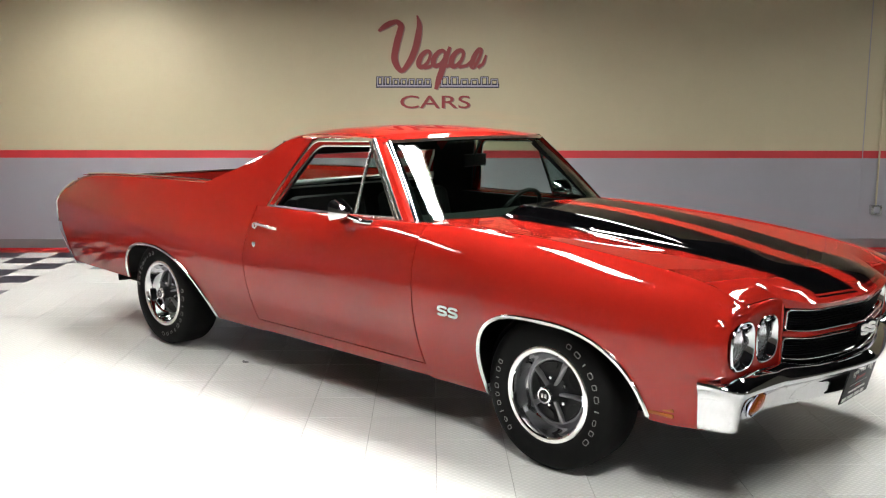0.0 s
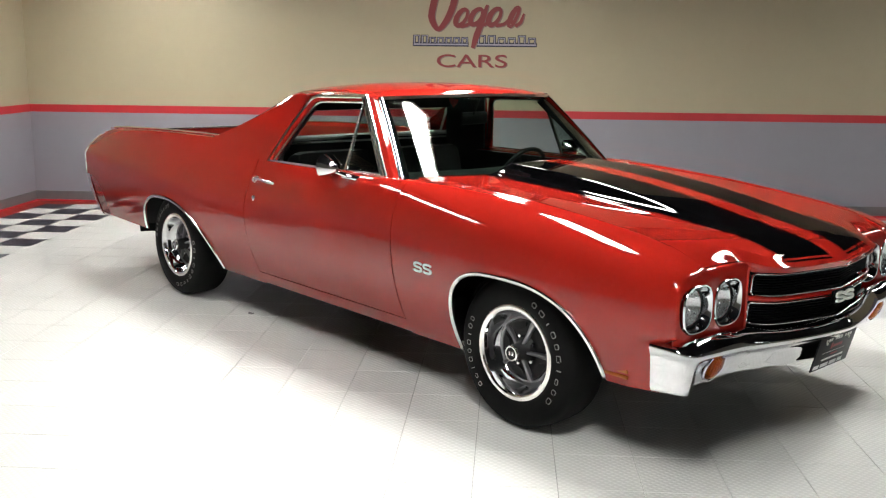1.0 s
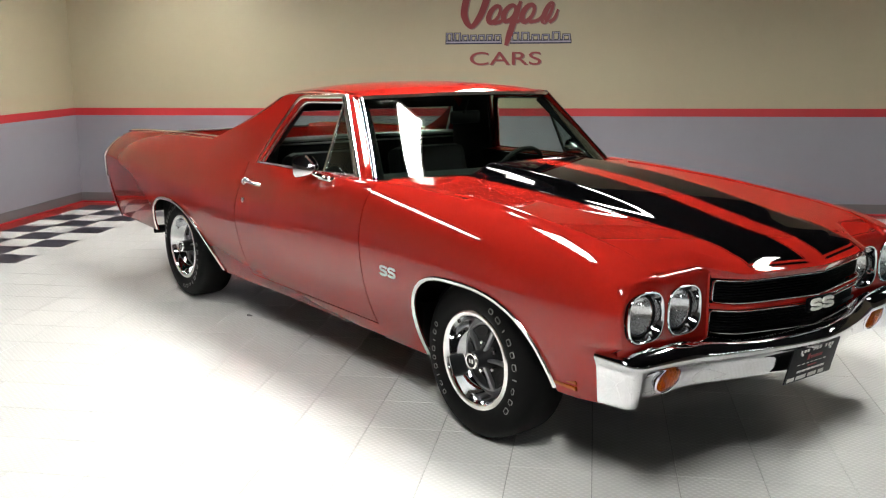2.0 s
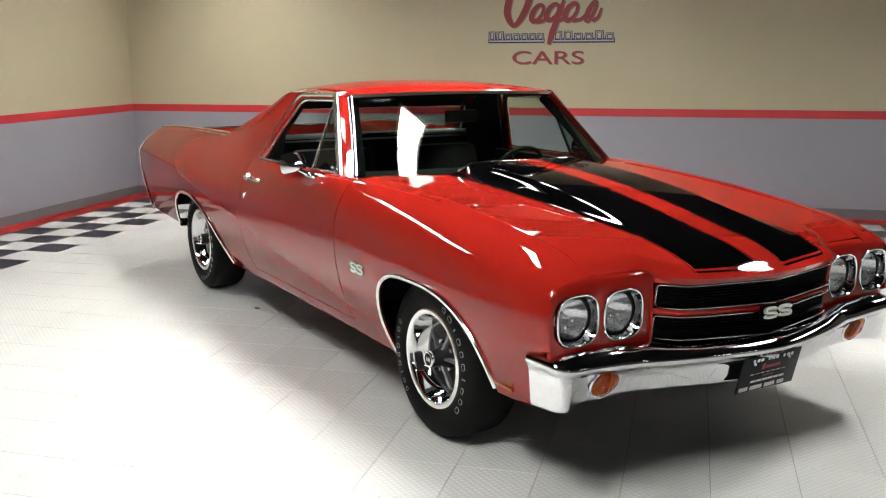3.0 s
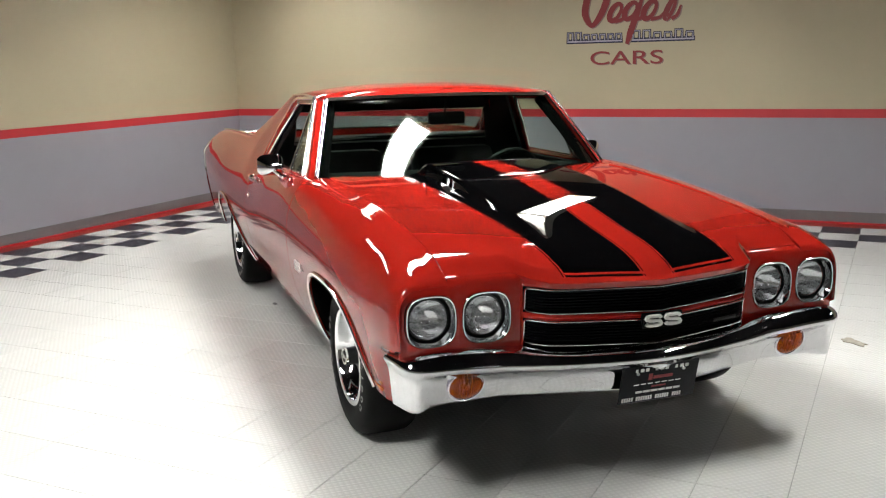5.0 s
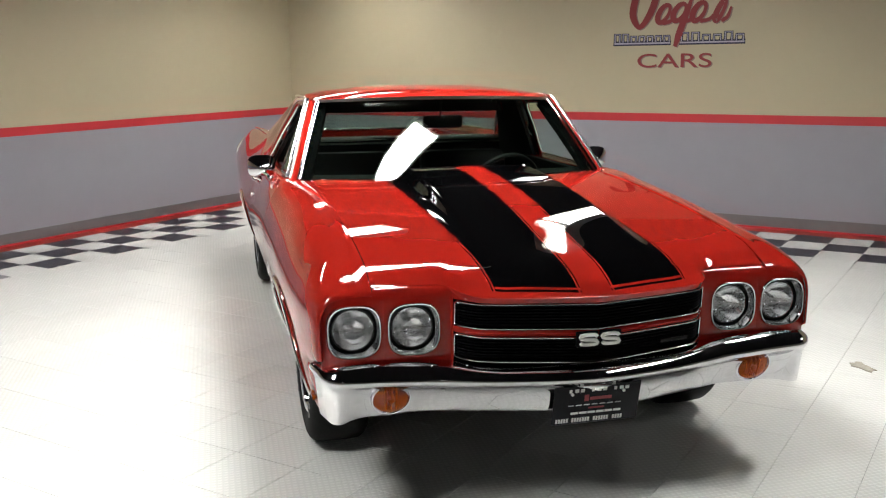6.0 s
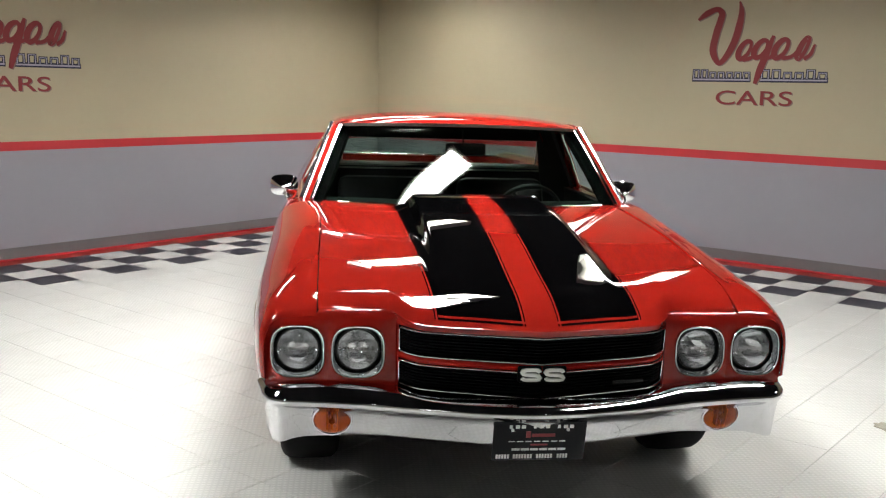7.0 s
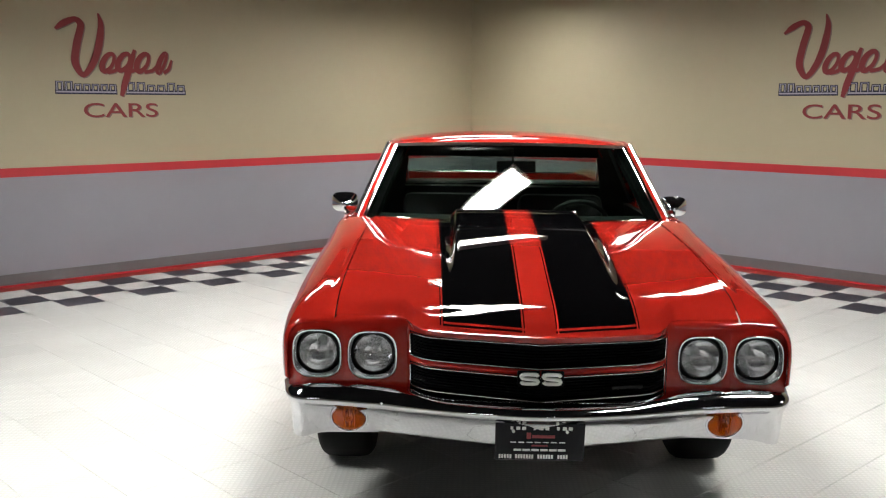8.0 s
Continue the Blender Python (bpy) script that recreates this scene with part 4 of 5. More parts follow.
for s in (-1, 1):
    fenders = [o for o in car.children if o.name.startswith("front_fender")]
    fender = fenders[0 if s < 0 else 1]
    quarter = [o for o in car.children if o.name.startswith("quarter_panel")][0 if s < 0 else 1]
    door = [o for o in car.children if o.name.startswith("door")][0 if s < 0 else 1]
    # wheel opening mouldings
    for a, owner in ((ARCH_F, fender), (ARCH_R, quarter)):
        mid, back, front, base, top = a[:5]
        pts = []
        for x, z in arch_line(a):
            lowest = 0.325 if x > 1.4 else (0.372 if x < -1.6 else 0.236)
            if z >= lowest:
                pts.append(on_side(x, z + 0.006, s, 0.006))
        if a is ARCH_F:
            pts = [on_side(pts[0].x - 0.004, 0.236, s, 0.006)] + pts
        bm = bmesh.new()
        sweep(bm, pts, [(-0.008, -0.006), (0.008, -0.006), (0.009, 0.0), (0.005, 0.0055), (-0.005, 0.0055), (-0.009, 0.0)], up=(0, s, 0))
        part("wheel_opening_moulding", bm, BRIGHT, owner, "bright wheel-opening moulding")
    # emblem on the wing: two bent bright bars
    for x0 in (0.951, 1.013):
        bm = bmesh.new()
        m = Matrix.Translation((x0 + 0.026, s * (max(side_y(x0 + 0.026, z) for z in (0.58, 0.60, 0.62)) + 0.001), 0.6)) @ Matrix.Rotation(s * radians(90), 4, "Z")
        bent_bar(bm, m, 0.056, 0.046, 0.0105, 0.0035)
        part("emblem", bm, EMBLEM_WHITE, fender, "small pale bent emblem bar")
    # side marker: two slim amber slits
    for dz in (0.0, 0.022):
        bm = bmesh.new()
        m = Matrix.Translation((2.022, s * (side_y(2.022, 0.38) - 0.0035), 0.368 + dz))
        block(bm, -0.068, 0.045, -0.005, 0.005, -0.007, 0.007, m=m, bevel=0.003)
        part("side_marker", bm, MARKER, fender, "slim amber side marker")
    # door handle and lock
    bm = bmesh.new()
    y = side_y(-0.34, 0.842) + 0.004
    side = Matrix.Identity(4) if s < 0 else Matrix.Rotation(math.pi, 4, "Z")
    lathe(bm, [(0.020, 0.006), (0.020, -0.010), (0.017, -0.016), (0.012, -0.017), (0.011, -0.024), (0.0001, -0.026)], 24, Matrix.Translation((-0.418, s * y, 0.838)) @ side)
    sweep(bm, [(-0.425, s * (y + 0.010), 0.851), (-0.39, s * (y + 0.028), 0.852), (-0.33, s * (y + 0.035), 0.848), (-0.275, s * (y + 0.028), 0.840), (-0.242, s * (y + 0.004), 0.834)],
          [(-0.0075, -0.004), (-0.003, -0.006), (0.003, -0.006), (0.0075, -0.004), (0.006, 0.004), (-0.006, 0.004)], up=(0, s, 0))
    part("door_handle", bm, BRIGHT, door, "chrome pull handle")
    bm = bmesh.new()
    lathe(bm, [(0.014, 0.004), (0.014, -0.004), (0.009, -0.006), (0.0001, -0.005)], 20,
          Matrix.Translation((-0.396, s * side_y(-0.396, 0.742), 0.742)) @ (Matrix() if s < 0 else Matrix.Rotation(math.pi, 4, "Z")))
    part("door_lock", bm, STEEL, door)
    # mirror on the door
    bm = bmesh.new()
    mx = Matrix.Translation((0.250, s * 0.905, 0.974)) @ Matrix.Rotation(s * radians(-12), 4, "Z")
    rows = []
    for k in range(9):
        f = k / 8
        w, h = 0.068 * (1 - f) ** 0.55 + 0.004, 0.050 * (1 - f) ** 0.6 + 0.004
        rows.append([bm.verts.new(mx @ Vector((0.085 * f, w * math.copysign(abs(math.cos(a)) ** 0.6, math.cos(a)), h * math.copysign(abs(math.sin(a)) ** 0.6, math.sin(a)) - 0.012 * f)))
                     for a in [2 * math.pi * q / 24 for q in range(24)]])
    for a, b in zip(rows, rows[1:]):
        for q in range(24):
            bm.faces.new((a[q], a[(q + 1) % 24], b[(q + 1) % 24], b[q]))
    bm.faces.new(rows[-1])
    mirror = part("wing_mirror", bm, CHROME, door, "chrome wing mirror on a stalk", angle=60)
    bm = bmesh.new()
    bm.faces.new([bm.verts.new(v) for v in [mx @ Vector((0.004, 0.064 * math.copysign(abs(math.cos(a)) ** 0.6, math.cos(a)), 0.047 * math.copysign(abs(math.sin(a)) ** 0.6, math.sin(a)))) for a in [2 * math.pi * q / 24 for q in range(24)]]])
    part("mirror_glass", bm, CHROME, mirror, thick=0.003)
    bm = bmesh.new()
    sweep(bm, [(0.30, s * 0.905, 0.955), (0.345, s * 0.892, 0.943), (0.385, s * 0.880, 0.934)], ring(0.009, 8))
    block(bm, -0.060, 0.060, -0.016, 0.016, -0.007, 0.007, m=Matrix.Translation((0.40, s * 0.872, 0.930)) @ Matrix.Rotation(s * radians(-25), 4, "X"), bevel=0.006)
    part("mirror_stalk", bm, CHROME, mirror)
    # bright frame round the side window, in two beads with a dark channel
    A, B = Vector((-0.395, s * 0.832, 0.936)), Vector((-0.300, s * 0.750, 1.120))
    C, D = Vector((-0.235, s * 0.690, 1.235)), Vector((-0.150, s * 0.662, 1.290))
    E_, F_ = Vector((0.250, s * 0.655, 1.302)), Vector((0.585, s * 0.803, 0.943))
    bend_pts = [A, A.lerp(B, 0.5), B, B.lerp(C, 0.5)]
    for k in range(7):
        f = k / 6
        bend_pts.append(C * (1 - f) ** 2 + Vector((-0.205, s * 0.668, 1.285)) * 2 * f * (1 - f) + D * f * f)
    bend_pts += [D.lerp(E_, k / 6) for k in range(1, 7)]
    bm = bmesh.new()
    sweep(bm, bend_pts, [(-0.011, -0.004), (0.011, -0.004), (0.010, 0.002), (0.005, 0.006), (-0.005, 0.006), (-0.010, 0.002)], up=(0, s, 0.2))
    part("window_frame_trim", bm, BRIGHT, door, "bright side-window frame")
    mid = sum(bend_pts, Vector()) / len(bend_pts)
    bm = bmesh.new()
    sweep(bm, [p.lerp(Vector((0.1, p.y, 1.03)), 0.055) - Vector((0, s * 0.008, 0)) for p in bend_pts], [(-0.012, -0.012), (0.012, -0.012), (0.012, 0.012), (-0.012, 0.012)], up=(0, s, 0.2))
    part("window_channel", bm, RED, door)
    bm = bmesh.new()
    sweep(bm, [p.lerp(Vector((0.1, p.y, 1.03)), 0.105) - Vector((0, s * 0.010, 0)) for p in bend_pts], ring(0.0085, 10), up=(0, s, 0.2))
    part("window_inner_trim", bm, BRIGHT, door)
    # front post trim: two bright strips down to the mirror corner
    for off, w in ((0.0, 0.0125), (0.030, 0.006)):
        bm = bmesh.new()
        sweep(bm, [E_.lerp(F_, k / 8) + Vector((-off, 0, -off * 0.2)) + Vector((0, s * 0.004, 0)) for k in range(9)], ring(w, 10), up=(0, s, 0.3))
        part("window_post_trim", bm, BRIGHT if off == 0 else STEEL, door)
    # belt moulding
    bm = bmesh.new()
    sweep(bm, [(x, s * (0.834 - 0.026 * (x + 0.38)), 0.943 + 0.003 * (x + 0.38)) for x in np.linspace(-0.38, 0.57, 12)], [(-0.004, -0.004), (0.004, -0.004), (0.004, 0.004), (-0.004, 0.004)])
    part("belt_moulding", bm, BRIGHT, door)
    # ledge from the top of the door skin in to the window
    bm = bmesh.new()
    grid(bm, lambda u, v, s=s: (-0.46 + 1.245 * u, s * (y_top(-0.46 + 1.245 * u) + 0.002 - (0.075 - 0.01 * u) * v), z_top(-0.46 + 1.245 * u) - 0.001 + 0.004 * math.sin(v * math.pi) - 0.006 * v), 20, 5)
    part("belt_ledge", bm, RED, door, thick=0.004)
    # hinged vent pane with its upright bar
    v0, v1 = Vector((0.268, s * 0.808, 0.943)), Vector((0.240, s * 0.668, 1.262))
    bm = bmesh.new()
    sweep(bm, [v0, v0.lerp(v1, 0.5), v1], [(-0.006, -0.006), (0.006, -0.006), (0.006, 0.006), (-0.006, 0.006)], up=(0, s, 0.3))
    sweep(bm, [v0, Vector((0.548, s * 0.798, 0.952))], [(-0.006, -0.006), (0.006, -0.006), (0.006, 0.006), (-0.006, 0.006)])
    vent = part("vent_window", bm, STEEL, door, "small hinged vent pane in a bright frame")
    bm = bmesh.new()
    bm.faces.new([bm.verts.new(p) for p in (v0, Vector((0.548, s * 0.798, 0.952)), Vector((0.27, s * 0.668, 1.270)), v1)])
    part("pane", bm, GLASS, vent, thick=0.004)
    # drip rail and screen side trims
    bm = bmesh.new()
    sweep(bm, [(x, s * 0.660, roof_side(x) - 0.002) for x in np.linspace(-0.30, 0.255, 14)], [(-0.004, -0.004), (0.005, -0.004), (0.005, 0.004), (-0.004, 0.004)])
    part("drip_rail", bm, BRIGHT, car, "bright drip rail")
    bm = bmesh.new()
    sweep(bm, [screen_point(k / 14, 0.5 + s * 0.5) + Vector((0.008, s * 0.002, 0.008)) for k in range(15)], [(0.014 * math.cos(q), -0.004 + 0.009 * math.sin(q)) for q in [math.pi * k / 8 for k in range(9)]], up=(0.55, s * 0.65, 0.5))
    part("screen_side_trim", bm, CHROME, car, "bright windscreen side trim")
    # inner pillar and dark linings
    bm = bmesh.new()
    sweep(bm, [screen_point(k / 10, 0.5 + s * 0.485) - Vector((0.035, s * 0.005, 0.02)) for k in range(11)], [(-0.03, -0.015), (0.03, -0.015), (0.03, 0.015), (-0.03, 0.015)])
    part("pillar_lining", bm, LINING, car)
    bm = bmesh.new()
    def card(u, v, s=s):
        return (DOOR0 + 0.02 + u * (DOOR1 - DOOR0 - 0.06), s * (0.775 + 0.02 * math.sin(v * 3.0)), 0.30 + 0.625 * v)
    grid(bm, card, 8, 10)
    part("door_card", bm, VINYL, door, "black vinyl door lining", thick=0.03)
    # sail panel lining, dark
    bm = bmesh.new()
    bm.faces.new([bm.verts.new(p) for p in (Vector((-0.385, s * 0.80, 0.50)), Vector((-0.385, s * 0.80, 0.93)), Vector((-0.20, s * 0.615, 1.285)), Vector((-0.52, s * 0.60, 1.275)), Vector((-0.63, s * 0.69, 0.99)), Vector((-0.63, s * 0.70, 0.50)))])
    part("rear_quarter_lining", bm, VINYL, car, thick=0.02)

# screen top and lower trims
bm = bmesh.new()
sweep(bm, [screen_point(1.0, v) + Vector((0.004, 0, 0.010)) for v in np.linspace(0, 1, 33)], [(-0.008, -0.010), (0.010, -0.010), (0.010, 0.006), (-0.008, 0.006)])
part("screen_header_trim", bm, BRIGHT, car, "bright windscreen header trim")
bm = bmesh.new()
grid(bm, lambda u, v: Vector((hood_back_x(0.7 * (2 * v - 1)) + 0.03, (2 * v - 1) * 0.80, 0.918)).lerp(screen_point(0.0, v) + Vector((-0.02, 0, 0.0)), u), 3, 24)
part("cowl_panel", bm, DASH, car, thick=0.005)
for s in (-1, 1):
    bm = bmesh.new()
    pts = [Vector((0.83, s * 0.79, 0.949)), Vector((0.83, s * 0.69, 0.949)), Vector((0.62, s * 0.735, 0.933)), Vector((0.56, s * 0.79, 0.934)), Vector((0.70, s * 0.80, 0.942))]
    bm.faces.new([bm.verts.new(p) for p in pts])
    part("cowl_corner", bm, RED, car, thick=0.006)

# ---- cabin ----
bm = bmesh.new()
def dash(u, v):
    y = (2 * v - 1) * 0.74
    prof = [(0.80, 0.900), (0.62, 0.925), (0.50, 0.930), (0.44, 0.915), (0.42, 0.87), (0.44, 0.72), (0.47, 0.60)]
    t = u * (len(prof) - 1)
    i = min(int(t), len(prof) - 2)
    f = t - i
    x = prof[i][0] * (1 - f) + prof[i + 1][0] * f
    z = prof[i][1] * (1 - f) + prof[i + 1][1] * f
    return (x - 0.10 * (abs(y) / 0.74) ** 2, y, z)
grid(bm, dash, 18, 24)
part("dashboard", bm, DASH, car, "dark grey padded dashboard", thick=0.006)
bm = bmesh.new()
grid(bm, lambda u, v: Vector(roof_point(0.04 + u * 0.93, 0.03 + 0.94 * v)) - Vector((0, 0, 0.022)), 12, 20)
part("headlining", bm, LINING, car, "dark headlining", thick=0.008)
bm = bmesh.new()
wc, tilt = Vector((0.345, 0.37, 0.862)), Matrix.Rotation(radians(-62), 4, "Y")
circle = [wc + tilt @ Vector((0.166 * math.cos(2 * math.pi * k / 40), 0.166 * math.sin(2 * math.pi * k / 40), 0)) for k in range(40)]
sweep(bm, circle, ring(0.013, 8), closed=True, up=(-0.85, 0, 0.5))
wheel_rim = part("steering_wheel", bm, BLACK_TRIM, car, "black steering wheel")
for k in (0.0, 2.2, 4.1):
    bm = bmesh.new()
    a = k + 1.57
    sweep(bm, [wc + Vector((0.03, 0, -0.012)), wc + tilt @ Vector((0.160 * math.cos(a), 0.160 * math.sin(a), 0))], ring(0.012, 6), up=(0, 0.1, 1))
    part("wheel_spoke", bm, BLACK_TRIM, wheel_rim)
bm = bmesh.new()
sweep(bm, [wc + Vector((-0.01, 0, 0.0)), wc + Vector((0.22, 0, -0.11))], ring(0.035, 12))
part("steering_column", bm, BLACK_TRIM, wheel_rim)
for yc in (-0.36, 0.36):
    bm = bmesh.new()
    block(bm, -0.42, 0.12, yc - 0.27, yc + 0.27, 0.42, 0.58, bevel=0.05)
    seat = part("seat", bm, VINYL, car, "black vinyl bucket seat")
    bm = bmesh.new()
    block(bm, -0.10, 0.06, yc - 0.265, yc + 0.265, 0.0, 0.52, bevel=0.055)
    bmesh.ops.transform(bm, matrix=Matrix.Translation((-0.36, 0, 0.46)) @ Matrix.Rotation(radians(-14), 4, "Y"), verts=bm.verts)
    part("backrest", bm, VINYL, seat)
bm = bmesh.new()
block(bm, -0.66, -0.60, -0.74, 0.74, 0.30, 1.035)
rear_wall = part("cab_rear_wall", bm, VINYL, car)
# added strip that draws the bright line at seat-top and rear-shelf height
bm = bmesh.new()
sweep(bm, [(-0.592, y, 1.003) for y in np.linspace(-0.70, 0.70, 10)], [(-0.004, -0.006), (0.004, -0.006), (0.004, 0.006), (-0.004, 0.006)], up=(1, 0, 0.4))
part("wall_moulding", bm, SATIN, rear_wall, "added pale strip for the bright line under the rear window")
bm = bmesh.new()
grid(bm, lambda u, v: Vector((-0.532 + 0.02 * u - 0.03 * (1 - (2 * v - 1) ** 2), (2 * v - 1) * 0.63, 1.198 + 0.075 * u)), 3, 16)
part("rear_header", bm, VINYL, car, "dark lining over the rear window", thick=0.02)
# rear glass with its bright frame
rear = lambda y, z: Vector((-0.60 + 0.10 * (z - 1.03) / 0.24 - 0.03 * (1 - (y / 0.6) ** 2), y, z))
bm = bmesh.new()
grid(bm, lambda u, v: rear((2 * v - 1) * 0.60, 1.035 + 0.165 * u), 4, 16)
back_glass = part("rear_window", bm, GLASS, car, "flat rear window glass", thick=0.004)
bm = bmesh.new()
loop = [rear(y, 1.037) for y in np.linspace(-0.6, 0.6, 14)] + [rear(y, 1.197) for y in np.linspace(0.6, -0.6, 14)]
sweep(bm, loop, [(-0.006, -0.009), (0.006, -0.009), (0.003, 0.009), (-0.003, 0.009)], closed=True, up=(1, 0, 0.3))
part("window_frame", bm, SATIN, back_glass, "bright rear window frame")
bm = bmesh.new()
sweep(bm, [rear(y, 1.030) + Vector((0.018, 0, 0)) for y in np.linspace(-0.66, 0.66, 14)], [(-0.012, -0.010), (0.012, -0.010), (0.012, 0.002), (0.004, 0.008), (-0.012, 0.010)], up=(0.5, 0, 1))
part("window_sill", bm, SATIN, back_glass, "pale moulding under the rear window")
bm = bmesh.new()
block(bm, -0.008, 0.012, -0.110, 0.110, -0.034, 0.034, m=Matrix.Translation((0.30, 0.035, 1.182)) @ Matrix.Rotation(radians(8), 4, "Z"), bevel=0.014)
sweep(bm, [(0.31, 0.02, 1.20), (0.34, 0.015, 1.25), (0.365, 0.01, 1.285)], ring(0.006, 8))
part("rear_view_mirror", bm, BLACK_TRIM, car, "black interior rear-view mirror")

# ---- nose fittings ----
bumper = [o for o in car.children if o.name.startswith("front_bumper")][0]
for s in (-1, 1):
    bm = bmesh.new()
    lathe(bm, [(0.0001, 0.018), (0.030, 0.016), (0.052, 0.008), (0.058, 0.0), (0.060, -0.006)], 36,
          Matrix.Translation((bump_x(0.657) - 0.060, s * 0.657, 0.419)) @ Matrix.Rotation(radians(19), 4, "Y") @ Matrix.Rotation(radians(-90), 4, "Z") @ Matrix.Diagonal((1.04, 1.0, 0.96, 1)))
    lens = part("turn_signal", bm, AMBER, bumper, "oval amber turn signal lens")
    at = Matrix.Translation((bump_x(0.657) - 0.060, s * 0.657, 0.419)) @ Matrix.Rotation(radians(19), 4, "Y") @ Matrix.Rotation(radians(-90), 4, "Z")
    bm = bmesh.new()
    lathe(bm, [(0.059, 0.002), (0.050, 0.0045), (0.036, 0.0035), (0.018, 0.0025), (0.0001, 0.002)], 32, at)
    part("bowl", bm, LENS, lens, "shallow silvered bowl behind the lens")
    bm = bmesh.new()
    lathe(bm, [(0.012, 0.003), (0.012, 0.010), (0.008, 0.0145), (0.0001, 0.0155)], 16, at)
    part("bulb", bm, BULB, lens)
    for q in (-0.016, 0.0, 0.016):
        bm = bmesh.new()
        block(bm, q - 0.002, q + 0.002, 0.003, 0.0125, -0.034, 0.034, m=at, bevel=0.001)
        part("lens_rib", bm, BULB, lens)
    bm = bmesh.new()
    pts = [Vector((bump_x(0.657) - 0.056 + 0.36 * 0.060 * math.sin(a), s * 0.657 + 0.0625 * math.cos(a), 0.419 + 0.0575 * math.sin(a))) for a in [2 * math.pi * k / 36 for k in range(36)]]
    sweep(bm, pts, ring(0.004, 6), closed=True, up=(1, 0, 0))
    part("bezel", bm, CHROME, lens)
    for y, z, d in ((0.812, 0.459, 0.038), (0.492, 0.451, 0.040)):
        bm = bmesh.new()
        lathe(bm, [(0.011, 0.0), (0.009, 0.003), (0.0001, 0.0045)], 16, Matrix.Translation((bump_x(y) - d, s * y, z)) @ Matrix.Rotation(radians(-90), 4, "Z"))
        part("bumper_bolt", bm, STEEL, bumper)
# emblem in the grille: plain white bars on two blocks over a black backing
bm = bmesh.new()
for s in (-1, 1):
    block(bm, -0.012, 0.004, min(0.002 * s, 0.078 * s), max(0.002 * s, 0.078 * s), 0.590, 0.642, m=Matrix.Translation((2.420, 0, -0.004)), bevel=0.005)
plate_back = part("grille_emblem", bm, GRILLE_BLACK, car, "white bar emblem on a black backing")
for y0 in (-0.0375, 0.0375):
    bm = bmesh.new()
    bent_bar(bm, Matrix.Translation((2.424, y0, 0.612)), 0.067, 0.043, 0.0115, 0.008)
    part("emblem_bar", bm, EMBLEM_WHITE, plate_back)
bm = bmesh.new()
block(bm, 0, 0.004, -0.055, 0.055, -0.006, 0.006, m=Matrix.Translation(grille_pt(0.30, 0.572)) @ Matrix.Rotation(radians(10), 4, "Z"), bevel=0.0015)
part("grille_script", bm, BLACK_TRIM, car, "small grey script bar")
# plate below the bumper: dark, its writing as plain bars
bm = bmesh.new()
block(bm, -0.003, 0.003, -0.151, 0.151, -0.070, 0.076, bevel=0.002)
board = part("number_plate", bm, PLATE_BLACK, car, "black dealer plate with plain bars for its writing")
board.matrix_basis = pose(2.401, 0.002, 0.384, 0, 14, 0)
plate_bars = [(-0.10 + 0.0195 * k, -0.10 + 0.0195 * k + (0.013 if k % 4 else 0.009), 0.050, 0.067, EMBLEM_WHITE) for k in range(11) if k not in (3, 7)]
plate_bars += [(-0.045, -0.030, 0.012, 0.046, SIGN_RED), (-0.026, 0.050, 0.018, 0.034, SIGN_RED), (-0.028, 0.028, -0.014, -0.006, SIGN_RED)]
plate_bars += [(-0.10 + 0.0275 * k, -0.10 + 0.0275 * k + 0.020, 0.001, 0.006, STEEL) for k in range(7)]
plate_bars += [(-0.088 + 0.030 * k, -0.088 + 0.030 * k + 0.026, -0.033, -0.022, EMBLEM_WHITE) for k in range(6)]
plate_bars += [(y + 0.0092 * k, y + 0.0092 * k + 0.0066, -0.065, -0.043, EMBLEM_WHITE) for y, n in ((-0.138, 5), (-0.082, 7), (-0.006, 6), (0.062, 4)) for k in range(n)]
for y0, y1, z0, z1, mt in plate_bars:
    bm = bmesh.new()
    block(bm, 0.0032, 0.0046, y0, y1, z0 + (z1 - z0) * 0.15, z1 - (z1 - z0) * 0.15)
    part("plate_bar", bm, mt, board)
for s in (-1, 1):
    bm = bmesh.new()
    lathe(bm, [(0.005, 0.0), (0.005, -0.005), (0.0001, -0.006)], 12, Matrix.Translation((0.003, s * 0.09, 0.047)) @ Matrix.Rotation(radians(90), 4, "Z"))
    part("plate_bolt", bm, EMBLEM_WHITE, board)
bm = bmesh.new()
block(bm, 2.345, 2.372, -0.06, 0.06, 0.352, 0.380, bevel=0.003)
part("plate_bracket", bm, PLATE_BLACK, car)
# tail pipe behind the rear wheel
for s in (-1, 1):
    bm = bmesh.new()
    sweep(bm, [(-1.5, s * 0.60, 0.33), (-1.95, s * 0.66, 0.34), (-2.06, s * 0.74, 0.335), (-2.10, s * 0.80, 0.33)], ring(0.028, 14))
    part("tail_pipe", bm, DARK, car)
    bm = bmesh.new()
    block(bm, -2.715, -2.66, s * 0.60 if s > 0 else -0.87, 0.87 if s > 0 else -0.60, 0.63, 0.80, bevel=0.01)
    part("tail_lamp", bm, mat("tail_lens", (0.3, 0.01, 0.01), 0.2, 0, 1.0), car, "red tail lamp")

